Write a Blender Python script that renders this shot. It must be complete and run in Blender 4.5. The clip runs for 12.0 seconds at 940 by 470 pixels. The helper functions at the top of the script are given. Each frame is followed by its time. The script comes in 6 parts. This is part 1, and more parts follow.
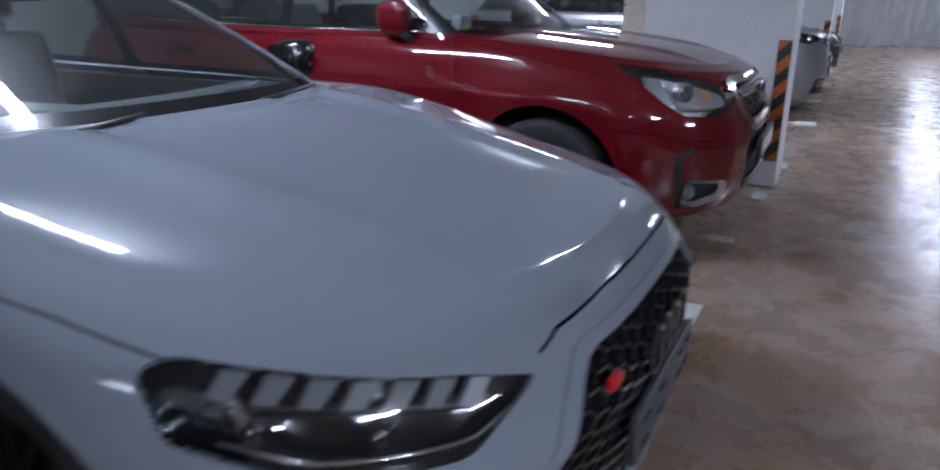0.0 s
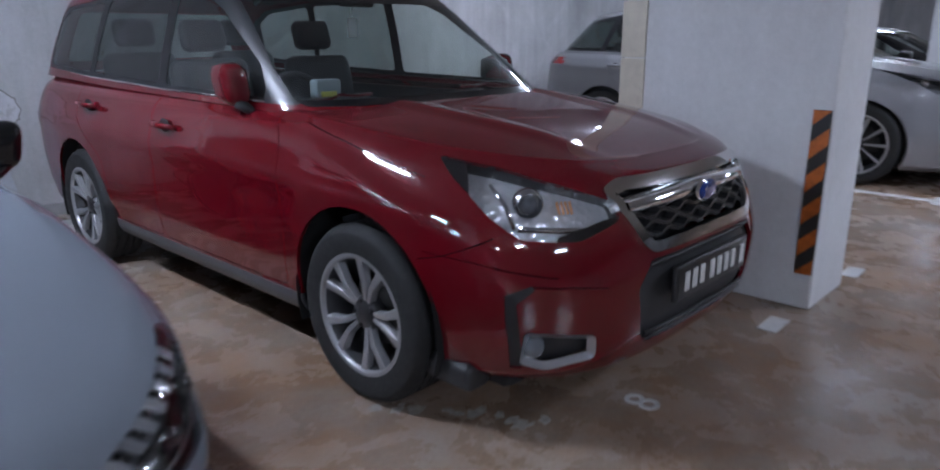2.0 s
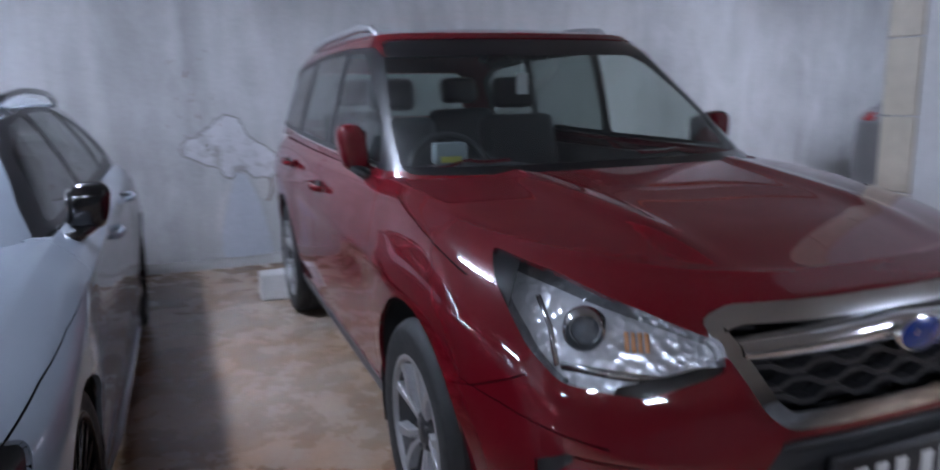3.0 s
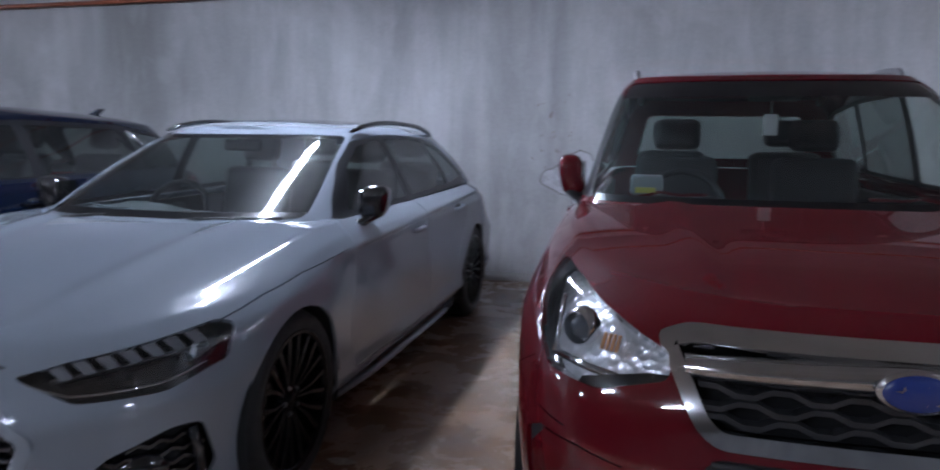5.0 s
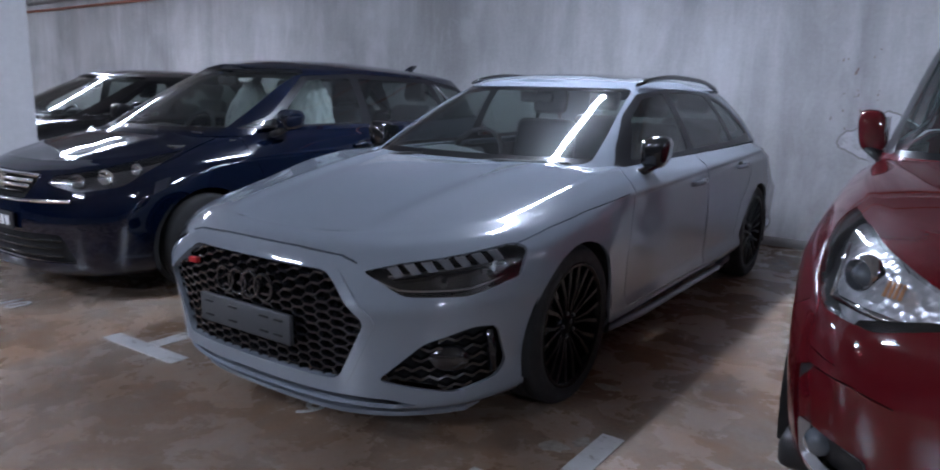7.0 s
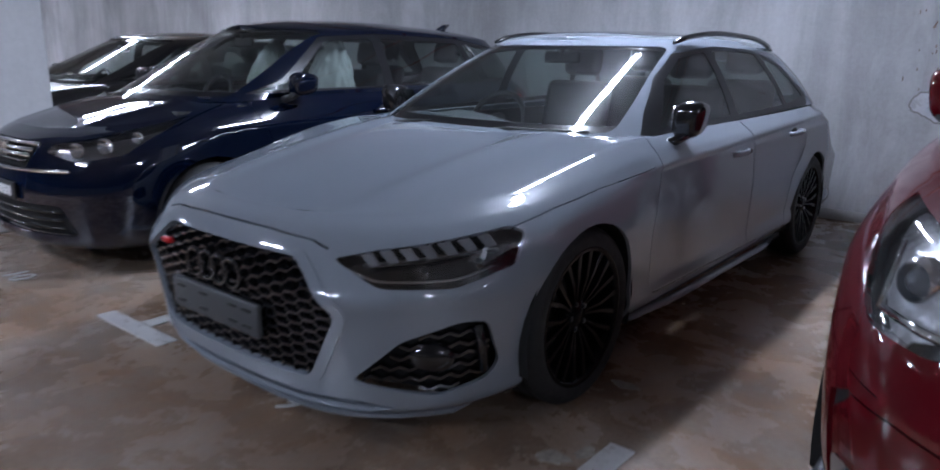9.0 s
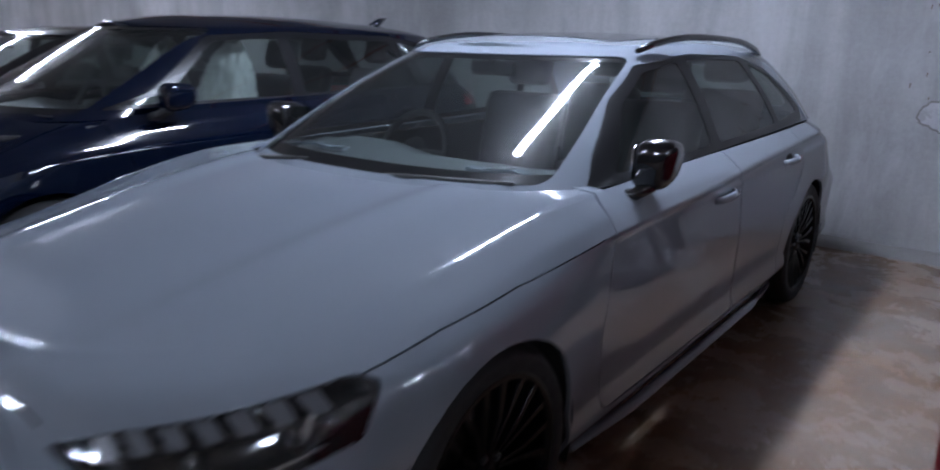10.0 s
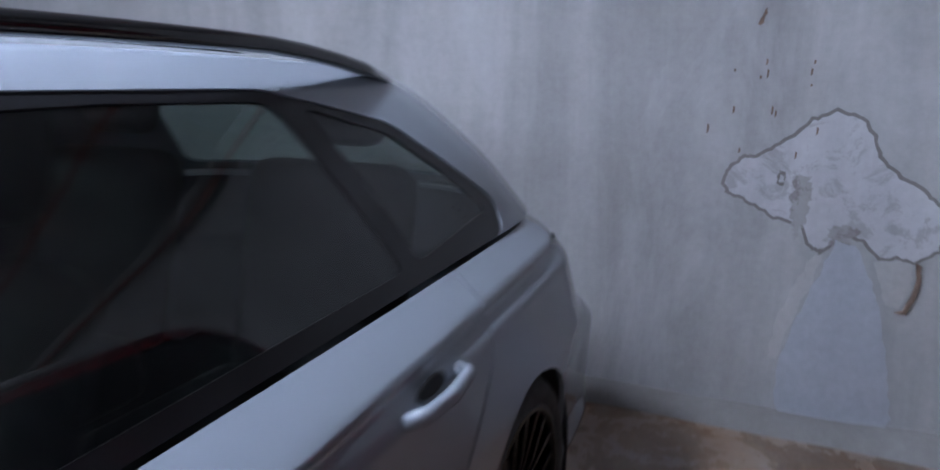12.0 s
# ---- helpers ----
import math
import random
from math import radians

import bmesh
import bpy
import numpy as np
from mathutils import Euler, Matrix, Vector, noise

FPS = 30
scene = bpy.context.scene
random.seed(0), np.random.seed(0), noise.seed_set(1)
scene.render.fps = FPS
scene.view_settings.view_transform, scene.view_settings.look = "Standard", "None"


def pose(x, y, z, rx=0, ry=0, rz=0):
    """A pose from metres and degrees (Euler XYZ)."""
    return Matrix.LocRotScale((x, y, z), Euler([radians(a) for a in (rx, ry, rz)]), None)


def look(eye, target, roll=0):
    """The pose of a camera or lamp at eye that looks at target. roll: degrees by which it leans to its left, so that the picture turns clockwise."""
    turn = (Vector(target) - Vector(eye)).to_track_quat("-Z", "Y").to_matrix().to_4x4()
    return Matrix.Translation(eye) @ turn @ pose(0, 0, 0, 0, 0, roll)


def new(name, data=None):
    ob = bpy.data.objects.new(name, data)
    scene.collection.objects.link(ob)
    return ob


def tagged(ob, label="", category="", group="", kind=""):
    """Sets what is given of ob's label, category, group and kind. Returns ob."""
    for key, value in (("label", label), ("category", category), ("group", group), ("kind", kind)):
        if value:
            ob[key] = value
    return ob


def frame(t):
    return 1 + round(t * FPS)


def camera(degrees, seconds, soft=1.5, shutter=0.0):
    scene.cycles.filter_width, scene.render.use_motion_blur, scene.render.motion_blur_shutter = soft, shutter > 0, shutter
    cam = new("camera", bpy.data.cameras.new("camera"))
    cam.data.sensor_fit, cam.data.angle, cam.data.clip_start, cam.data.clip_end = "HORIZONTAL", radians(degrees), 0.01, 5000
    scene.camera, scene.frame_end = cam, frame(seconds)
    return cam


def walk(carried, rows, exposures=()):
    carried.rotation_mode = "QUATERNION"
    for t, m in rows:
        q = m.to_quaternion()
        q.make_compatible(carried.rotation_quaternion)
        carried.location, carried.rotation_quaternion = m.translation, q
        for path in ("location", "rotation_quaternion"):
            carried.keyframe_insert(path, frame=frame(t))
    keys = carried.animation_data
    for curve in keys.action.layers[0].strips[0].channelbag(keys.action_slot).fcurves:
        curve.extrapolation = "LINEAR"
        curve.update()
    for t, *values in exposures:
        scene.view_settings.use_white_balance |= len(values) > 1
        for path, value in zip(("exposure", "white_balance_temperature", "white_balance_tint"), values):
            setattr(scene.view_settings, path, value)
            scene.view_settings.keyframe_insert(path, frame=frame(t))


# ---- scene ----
from mathutils.bvhtree import BVHTree as BVH

cam = camera(66.2, 12.0, soft=1.8, shutter=0.6)

PATH = [
    (0, (-1.482, -0.276, 1.221), (0.212, 0.595, 0.611), 0.2),
    (0.5, (-1.163, -0.484, 1.279), (0.543, 0.37, 0.679), 0.2),
    (1, (-0.751, -0.695, 1.351), (0.916, 0.232, 0.749), 0.4),
    (1.5, (-0.282, -0.894, 1.374), (1.245, 0.262, 0.798), -0.0),
    (2, (0.229, -0.987, 1.354), (1.639, 0.325, 0.815), -0.2),
    (2.5, (0.726, -0.997, 1.364), (1.912, 0.536, 0.873), -0.2),
    (3, (1.205, -0.917, 1.345), (1.925, 0.912, 0.958), -1.2),
    (3.2, (1.334, -0.904, 1.335), (1.890, 0.987, 0.981), -1.0),
    (4.8, (2.064, -1.395, 1.308), (1.69, 0.553, 1.048), 0.5),
    (5, (2.127, -1.419, 1.299), (1.662, 0.509, 1.037), 0.7),
    (5.5, (2.18, -1.507, 1.272), (1.379, 0.305, 0.998), 1.3),
    (6, (2.202, -1.601, 1.253), (1.225, 0.116, 0.945), 1.5),
    (6.5, (2.198, -1.648, 1.248), (1.153, 0.02, 0.895), 1.5),
    (7, (2.186, -1.667, 1.256), (1.063, -0.056, 0.875), 1.5),
    (7.2, (2.183, -1.672, 1.262), (1.03, -0.085, 0.871), 1.5),
    (8.8, (2.217, -1.407, 1.285), (0.974, 0.082, 0.797), 1.1),
    (9, (2.165, -1.265, 1.261), (0.934, 0.234, 0.775), 1.0),
    (9.5, (2.005, -0.823, 1.284), (0.781, 0.676, 0.779), 1.0),
    (10, (1.795, -0.338, 1.358), (0.615, 1.192, 0.84), 1.1),
    (10.5, (1.604, 0.325, 1.338), (0.561, 1.966, 0.862), 0.0),
    (11, (1.490, 0.955, 1.372), (0.595, 2.680, 0.890), 0.2),
    (11.5, (1.440, 1.620, 1.385), (0.624, 3.378, 0.912), 0.3),
    (12, (1.382, 2.350, 1.349), (0.609, 4.139, 0.898), 0.4),
]
walk(cam, [(t, look(eye, target, roll)) for t, eye, target, roll in PATH], [(0, 0.25), (1.5, 0.25), (3, 0.45), (5, 0.3), (7, 0.4), (9.5, 0.25), (10.5, 0.0), (11, -0.05), (11.5, 0.08), (12, 0.25)])


# ---------------------------------------------------------------- light
world = bpy.data.worlds.new("world")
scene.world = world
world.use_nodes = True
world.node_tree.nodes["Background"].inputs[0].default_value = (0.5, 0.55, 0.65, 1)
world.node_tree.nodes["Background"].inputs[1].default_value = 0.02


# ---------------------------------------------------------------- materials
def mat(name):
    m = bpy.data.materials.new(name)
    m.use_nodes = True
    nt = m.node_tree
    return m, nt, nt.nodes["Principled BSDF"]


def node(nt, kind, **inputs):
    n = nt.nodes.new(kind)
    for k, v in inputs.items():
        key = int(k[1:]) if k[0] == "i" and k[1:].isdigit() else k.replace("_", " ")
        if isinstance(v, bpy.types.NodeSocket):
            nt.links.new(v, n.inputs[key])
        else:
            n.inputs[key].default_value = v
    return n


def ramp(nt, fac, stops):
    n = nt.nodes.new("ShaderNodeValToRGB")
    nt.links.new(fac, n.inputs[0])
    el = n.color_ramp.elements
    while len(el) < len(stops):
        el.new(0.5)
    for e, (p, c) in zip(el, stops):
        e.position = p
        e.color = (*c, 1) if len(c) == 3 else c
    return n.outputs[0]


def coords(nt, scale=(1, 1, 1)):
    tc = nt.nodes.new("ShaderNodeTexCoord")
    mp = node(nt, "ShaderNodeMapping", Vector=tc.outputs["Object"], Scale=scale)
    return mp.outputs[0]


def noise_tex(nt, vec, scale, detail=4, rough=0.55, distort=0.0):
    n = node(nt, "ShaderNodeTexNoise", Vector=vec, Scale=scale, Detail=detail, Roughness=rough, Distortion=distort)
    return n.outputs[0]


def mixc(nt, fac, a, b, mode="MIX"):
    n = nt.nodes.new("ShaderNodeMix")
    n.data_type, n.blend_type = "RGBA", mode
    for sock, v in ((n.inputs[0], fac), (n.inputs[6], a), (n.inputs[7], b)):
        if isinstance(v, bpy.types.NodeSocket):
            nt.links.new(v, sock)
        else:
            sock.default_value = (*v, 1) if isinstance(v, tuple) and len(v) == 3 else v
    return n.outputs[2]


def bump(nt, bsdf, height, strength=0.2, distance=0.01):
    b = node(nt, "ShaderNodeBump", Height=height, Strength=strength, Distance=distance)
    nt.links.new(b.outputs[0], bsdf.inputs["Normal"])


def simple(name, colour, rough=0.5, metal=0.0, coat=0.0, spec=0.5, grain=0.0, gscale=60.0):
    m, nt, b = mat(name)
    b.inputs["Base Color"].default_value = (*colour, 1)
    b.inputs["Roughness"].default_value = rough
    b.inputs["Metallic"].default_value = metal
    b.inputs["Coat Weight"].default_value = coat
    b.inputs["Coat Roughness"].default_value = 0.03
    b.inputs["Specular IOR Level"].default_value = spec
    if grain:
        f = noise_tex(nt, coords(nt), gscale, 5)
        col = ramp(nt, f, [(0.3, tuple(c * (1 - grain) for c in colour)), (0.7, tuple(min(1, c * (1 + grain)) for c in colour))])
        nt.links.new(col, b.inputs["Base Color"])
        r = ramp(nt, f, [(0.3, (rough * 0.85,) * 3), (0.7, (min(1, rough * 1.15),) * 3)])
        nt.links.new(r, b.inputs["Roughness"])
    return m


def paint(name, colour, metal, rough, dust=0.04, coat=1.0, spec=0.5):
    """Car paint: coloured base, fine flake, clear coat and a little dust."""
    m, nt, b = mat(name)
    v = coords(nt)
    flake = noise_tex(nt, v, 900, 2)
    col = mixc(nt, flake, tuple(c * 0.86 for c in colour), tuple(min(1, c * 1.14) for c in colour))
    film = ramp(nt, noise_tex(nt, v, 3.0, 6, 0.65), [(0.45, (0, 0, 0)), (0.8, (dust,) * 3)])
    col = mixc(nt, film, col, (0.42, 0.38, 0.34))
    nt.links.new(col, b.inputs["Base Color"])
    b.inputs["Metallic"].default_value = metal
    b.inputs["Roughness"].default_value = rough
    b.inputs["Specular IOR Level"].default_value = spec
    b.inputs["Coat Weight"].default_value = coat
    b.inputs["Coat IOR"].default_value = 1.7
    cr = ramp(nt, noise_tex(nt, v, 9.0, 5), [(0.35, (0.012,) * 3), (0.8, (0.04,) * 3)])
    nt.links.new(cr, b.inputs["Coat Roughness"])
    return m


def glass(name, tint, gloss=1.0, film=0.03, base=0.075):
    m, nt, b = mat(name)
    nt.nodes.remove(b)
    out = nt.nodes["Material Output"]
    tr = node(nt, "ShaderNodeBsdfTransparent", Color=(*tint, 1))
    gl = node(nt, "ShaderNodeBsdfGlossy", Color=(gloss, gloss, gloss, 1), Roughness=0.02)
    lw = node(nt, "ShaderNodeLayerWeight", Blend=0.5)
    p5 = node(nt, "ShaderNodeMath", i0=lw.outputs["Facing"], i1=5.0)
    p5.operation = "POWER"
    fr = node(nt, "ShaderNodeMath", i0=p5.outputs[0], i1=0.9, i2=base)
    fr.operation = "MULTIPLY_ADD"
    # film: pale diffuse share, dust plus reflected haze put into the colour.
    df = node(nt, "ShaderNodeBsdfDiffuse", Color=(0.55, 0.58, 0.60, 1))
    ff = ramp(nt, noise_tex(nt, coords(nt), 5.0, 5), [(0.3, (film * 0.7,) * 3), (0.75, (film * 1.4,) * 3)])
    td = node(nt, "ShaderNodeMixShader", i0=ff, i1=tr.outputs[0], i2=df.outputs[0])
    mx = node(nt, "ShaderNodeMixShader", i0=fr.outputs[0], i1=td.outputs[0], i2=gl.outputs[0])
    nt.links.new(mx.outputs[0], out.inputs[0])
    return m


def glow(name, colour, power):
    m, nt, b = mat(name)
    b.inputs["Base Color"].default_value = (0.8, 0.8, 0.8, 1)
    b.inputs["Emission Color"].default_value = (*colour, 1)
    b.inputs["Emission Strength"].default_value = power
    return m


def concrete_floor():
    m, nt, b = mat("stained_concrete")
    v = coords(nt)
    big = noise_tex(nt, v, 0.9, 6, 0.62, 0.6)
    mid = noise_tex(nt, v, 3.3, 8, 0.7, 0.3)
    fine = noise_tex(nt, v, 55, 4)
    base = ramp(nt, big, [(0.30, (0.130, 0.092, 0.068)), (0.46, (0.220, 0.150, 0.104)), (0.60, (0.285, 0.222, 0.172)), (0.75, (0.31, 0.28, 0.25))])
    rust = ramp(nt, noise_tex(nt, v, 1.7, 7, 0.7, 1.0), [(0.40, (0, 0, 0)), (0.78, (0.75,) * 3)])
    base = mixc(nt, rust, base, (0.26, 0.135, 0.062))
    pale = ramp(nt, noise_tex(nt, v, 2.1, 10, 0.75, 0.4), [(0.46, (0, 0, 0)), (0.82, (0.6,) * 3)])
    base = mixc(nt, pale, base, (0.36, 0.335, 0.30))
    base = mixc(nt, 0.55, base, ramp(nt, mid, [(0.25, (0.30,) * 3), (0.75, (0.78,) * 3)]), "OVERLAY")
    base = mixc(nt, 0.35, base, ramp(nt, fine, [(0.3, (0.35,) * 3), (0.7, (0.65,) * 3)]), "OVERLAY")
    nt.links.new(base, b.inputs["Base Color"])
    r = ramp(nt, mid, [(0.25, (0.17,) * 3), (0.55, (0.29,) * 3), (0.8, (0.48,) * 3)])
    nt.links.new(r, b.inputs["Roughness"])
    bump(nt, b, mixc(nt, 0.3, mid, fine), 0.18, 0.006)
    return m


def concrete_wall(name, light, dark, streak=1.0, mould=0.0, wash=0.0):
    m, nt, b = mat(name)
    v = coords(nt)
    run = noise_tex(nt, coords(nt, (1.1, 1.1, 0.16)), 1.3, 7, 0.62, 0.8)
    run2 = noise_tex(nt, coords(nt, (5, 5, 0.35)), 1.2, 6, 0.65, 0.5)
    big = noise_tex(nt, v, 0.7, 6, 0.6, 0.5)
    fine = noise_tex(nt, v, 30, 6, 0.7)
    base = ramp(nt, big, [(0.3, dark), (0.68, light)])
    base = mixc(nt, 0.55 * streak, base, ramp(nt, run, [(0.3, (0.28,) * 3), (0.7, (0.72,) * 3)]), "OVERLAY")
    base = mixc(nt, 0.22 * streak, base, ramp(nt, run2, [(0.3, (0.33,) * 3), (0.7, (0.67,) * 3)]), "OVERLAY")
    base = mixc(nt, 0.25, base, ramp(nt, fine, [(0.3, (0.35,) * 3), (0.7, (0.65,) * 3)]), "OVERLAY")
    nt.links.new(base, b.inputs["Base Color"])
    if wash:
        f = ramp(nt, noise_tex(nt, coords(nt, (1, 1, 0.45)), 2.3, 8, 0.66, 0.9), [(0.50, (0, 0, 0)), (0.72, (wash,) * 3)])
        base = mixc(nt, f, base, (0.62, 0.62, 0.64))
    if mould:
        f = ramp(nt, noise_tex(nt, v, 9.0, 9, 0.72, 0.7), [(0.52, (0, 0, 0)), (0.60, (mould,) * 3), (0.72, (mould * 0.6,) * 3)])
        base = mixc(nt, f, base, (0.19, 0.17, 0.155))
    nt.links.new(base, b.inputs["Base Color"])
    b.inputs["Roughness"].default_value = 0.85
    bump(nt, b, mixc(nt, 0.5, big, fine), 0.25, 0.006)
    return m


def reflector():
    """Bright facetted lamp bowl."""
    m, nt, b = mat("lamp_reflector")
    b.inputs["Base Color"].default_value = (0.86, 0.87, 0.89, 1)
    b.inputs["Metallic"].default_value = 0.6
    b.inputs["Roughness"].default_value = 0.24
    v = node(nt, "ShaderNodeTexVoronoi", Vector=coords(nt), Scale=48.0)
    bump(nt, b, v.outputs["Distance"], 0.45, 0.012)
    return m


M_FLOOR = concrete_floor()
M_WALL = concrete_wall("limewashed_concrete", (0.46, 0.46, 0.46), (0.32, 0.315, 0.31), wash=0.4)
M_PILLAR = concrete_wall("painted_pillar", (0.62, 0.62, 0.62), (0.54, 0.54, 0.54), 0.35)
M_CEIL = concrete_wall("ceiling_concrete", (0.38, 0.38, 0.38), (0.31, 0.31, 0.31), 0.0)
M_GREY = paint("grey_paint", (0.205, 0.230, 0.262), 0.0, 0.6, 0.012, spec=0.0)
M_RED = paint("red_paint", (0.105, 0.0013, 0.0055), 0.0, 0.6, 0.02, spec=0.04)
M_BLUE = paint("blue_paint", (0.0008, 0.0034, 0.013), 0.0, 0.5, 0.004, spec=0.0)
M_SILVER = paint("silver_paint", (0.20, 0.20, 0.21), 0.45, 0.35, 0.04)
M_DARK = paint("charcoal_paint", (0.008, 0.008, 0.009), 0.0, 0.4, 0.01)
M_BLACK = simple("gloss_black", (0.008, 0.008, 0.009), 0.12, coat=0.6)
M_WBLACK = simple("wheel_black", (0.003, 0.003, 0.0035), 0.22, spec=0.15)
M_PLASTIC = simple("black_plastic", (0.018, 0.018, 0.019), 0.55, grain=0.2, gscale=200)
M_LINER = simple("liner", (0.008, 0.008, 0.008), 0.9)
M_TYRE = simple("tyre_rubber", (0.011, 0.011, 0.011), 0.75, grain=0.3, gscale=40)
M_CHROME = simple("chrome", (0.78, 0.79, 0.8), 0.08, 1.0)
M_ALLOY = simple("machined_alloy", (0.36, 0.36, 0.365), 0.36, 0.6, grain=0.08)
M_SATIN = simple("satin_black", (0.008, 0.008, 0.009), 0.32, spec=0.4)
M_DKALLOY = simple("dark_alloy", (0.05, 0.05, 0.052), 0.35, 0.5)
M_GLASS = glass("car_glass", (0.80, 0.86, 0.84), 1.0, 0.014)
M_TINT = glass("tinted_glass", (0.38, 0.42, 0.41), 1.0, 0.012)
M_DEEP = glass("deep_tinted_glass", (0.36, 0.42, 0.40), 1.0, 0.012, 0.07)
M_LENS = glass("lamp_lens", (0.92, 0.93, 0.94), 1.0, 0.004)
M_SEAT = simple("seat_fabric", (0.028, 0.028, 0.03), 0.8, grain=0.3, gscale=120)
M_DASH = simple("dashboard", (0.022, 0.023, 0.024), 0.6, grain=0.2, gscale=150)
M_TUBE = glow("tube_light", (0.80, 0.912, 1.20), 195.0)
M_FIXT = simple("white_enamel", (0.75, 0.75, 0.75), 0.4)


# ---------------------------------------------------------------- mesh helpers
def part(name, bm, material, parent=None, label="", smooth=True, matrix=None):
    """Links a bmesh as one mesh object under a thing or part."""
    me = bpy.data.meshes.new(name)
    if smooth:
        for f in bm.faces:
            f.smooth = True
        for e in bm.edges:
            if len(e.link_faces) == 2 and e.calc_face_angle(0.0) > 1.1:
                e.smooth = False
    bm.to_mesh(me)
    bm.free()
    me.materials.append(material)
    ob = new(name, me)
    if parent is not None:
        ob.parent = parent
    if matrix is not None:
        ob.matrix_basis = matrix
    if label:
        tagged(ob, label)
    return ob


def thing(name, label, category, m=None, group="", kind=""):
    ob = new(name)
    if m is not None:
        ob.matrix_basis = m
    return tagged(ob, label, category, group, kind)


def box(bm, lo, hi, bevel=0.0, seg=2, m=None):
    r = bmesh.ops.create_cube(bm, size=1)
    vs = r["verts"]
    c = [(a + b) / 2 for a, b in zip(lo, hi)]
    s = [abs(b - a) for a, b in zip(lo, hi)]
    for v in vs:
        v.co = Vector((c[0] + v.co.x * s[0], c[1] + v.co.y * s[1], c[2] + v.co.z * s[2]))
    if bevel:
        es = list({e for v in vs for e in v.link_edges})
        r = bmesh.ops.bevel(bm, geom=es, offset=min(bevel, min(s) * 0.49), segments=seg, affect="EDGES", profile=0.5)
        vs = list({v for f in r["faces"] for v in f.verts} | {v for v in vs if v.is_valid})
    if m is not None:
        bmesh.ops.transform(bm, matrix=m, verts=vs)
    return vs


def boxm(lo, hi, bevel=0.0, seg=2, m=None):
    bm = bmesh.new()
    box(bm, lo, hi, bevel, seg, m)
    return bm


def lathe(bm, profile, n=48, m=None, close=False):
    """Turns a profile of (radius, x) round the x axis."""
    rings = []
    for i in range(n):
        a = 2 * math.pi * i / n
        rings.append([bm.verts.new((x, r * math.cos(a), r * math.sin(a))) for r, x in profile])
    k = len(profile)
    for i in range(n):
        p, q = rings[i], rings[(i + 1) % n]
        for j in range(k if close else k - 1):
            bm.faces.new((p[j], p[(j + 1) % k], q[(j + 1) % k], q[j]))
    vs = [v for r in rings for v in r]
    if m is not None:
        bmesh.ops.transform(bm, matrix=m, verts=vs)
    return vs


def tube(bm, pts, radius, n=8, flat=1.0, cap=True):
    """A rod along points; flat squashes it in the second direction."""
    pts = [Vector(p) for p in pts]
    rings = []
    for i, p in enumerate(pts):
        d = (pts[min(i + 1, len(pts) - 1)] - pts[max(i - 1, 0)]).normalized()
        up = Vector((0, 0, 1)) if abs(d.z) < 0.9 else Vector((1, 0, 0))
        a = d.cross(up).normalized()
        b = a.cross(d)
        r = radius[i] if isinstance(radius, (list, tuple)) else radius
        rings.append([bm.verts.new(p + a * r * math.cos(t) + b * r * flat * math.sin(t)) for t in (2 * math.pi * k / n for k in range(n))])
    for p, q in zip(rings, rings[1:]):
        for k in range(n):
            bm.faces.new((p[k], p[(k + 1) % n], q[(k + 1) % n], q[k]))
    if cap:
        bm.faces.new(rings[0][::-1])
        bm.faces.new(rings[-1])
    return rings


def prism(bm, outline, a, b, n, depth, origin=(0, 0, 0)):
    """An outline in the plane of a and b, thickened along n by depth."""
    o = Vector(origin)
    lo = [bm.verts.new(o + a * p + b * q) for p, q in outline]
    hi = [bm.verts.new(v.co + n * depth) for v in lo]
    bm.faces.new(lo[::-1])
    bm.faces.new(hi)
    k = len(lo)
    for i in range(k):
        bm.faces.new((lo[i], lo[(i + 1) % k], hi[(i + 1) % k], hi[i]))
    bmesh.ops.recalc_face_normals(bm, faces=bm.faces[:])


def pchip(xs, ys):
    """A smooth curve through points that does not overshoot."""
    xs, ys = np.asarray(xs, float), np.asarray(ys, float)
    h, d = np.diff(xs), np.diff(ys) / np.diff(xs)
    m = np.zeros_like(ys)
    m[0], m[-1] = d[0], d[-1]
    for i in range(1, len(xs) - 1):
        if d[i - 1] * d[i] > 0:
            w1, w2 = 2 * h[i] + h[i - 1], h[i] + 2 * h[i - 1]
            m[i] = (w1 + w2) / (w1 / d[i - 1] + w2 / d[i])

    def f(x):
        x = np.clip(np.asarray(x, float), xs[0], xs[-1])
        i = np.clip(np.searchsorted(xs, x) - 1, 0, len(xs) - 2)
        t = (x - xs[i]) / h[i]
        return ((2 * t**3 - 3 * t**2 + 1) * ys[i] + (t**3 - 2 * t**2 + t) * h[i] * m[i]
                + (3 * t**2 - 2 * t**3) * ys[i + 1] + (t**3 - t**2) * h[i] * m[i + 1])
    return f


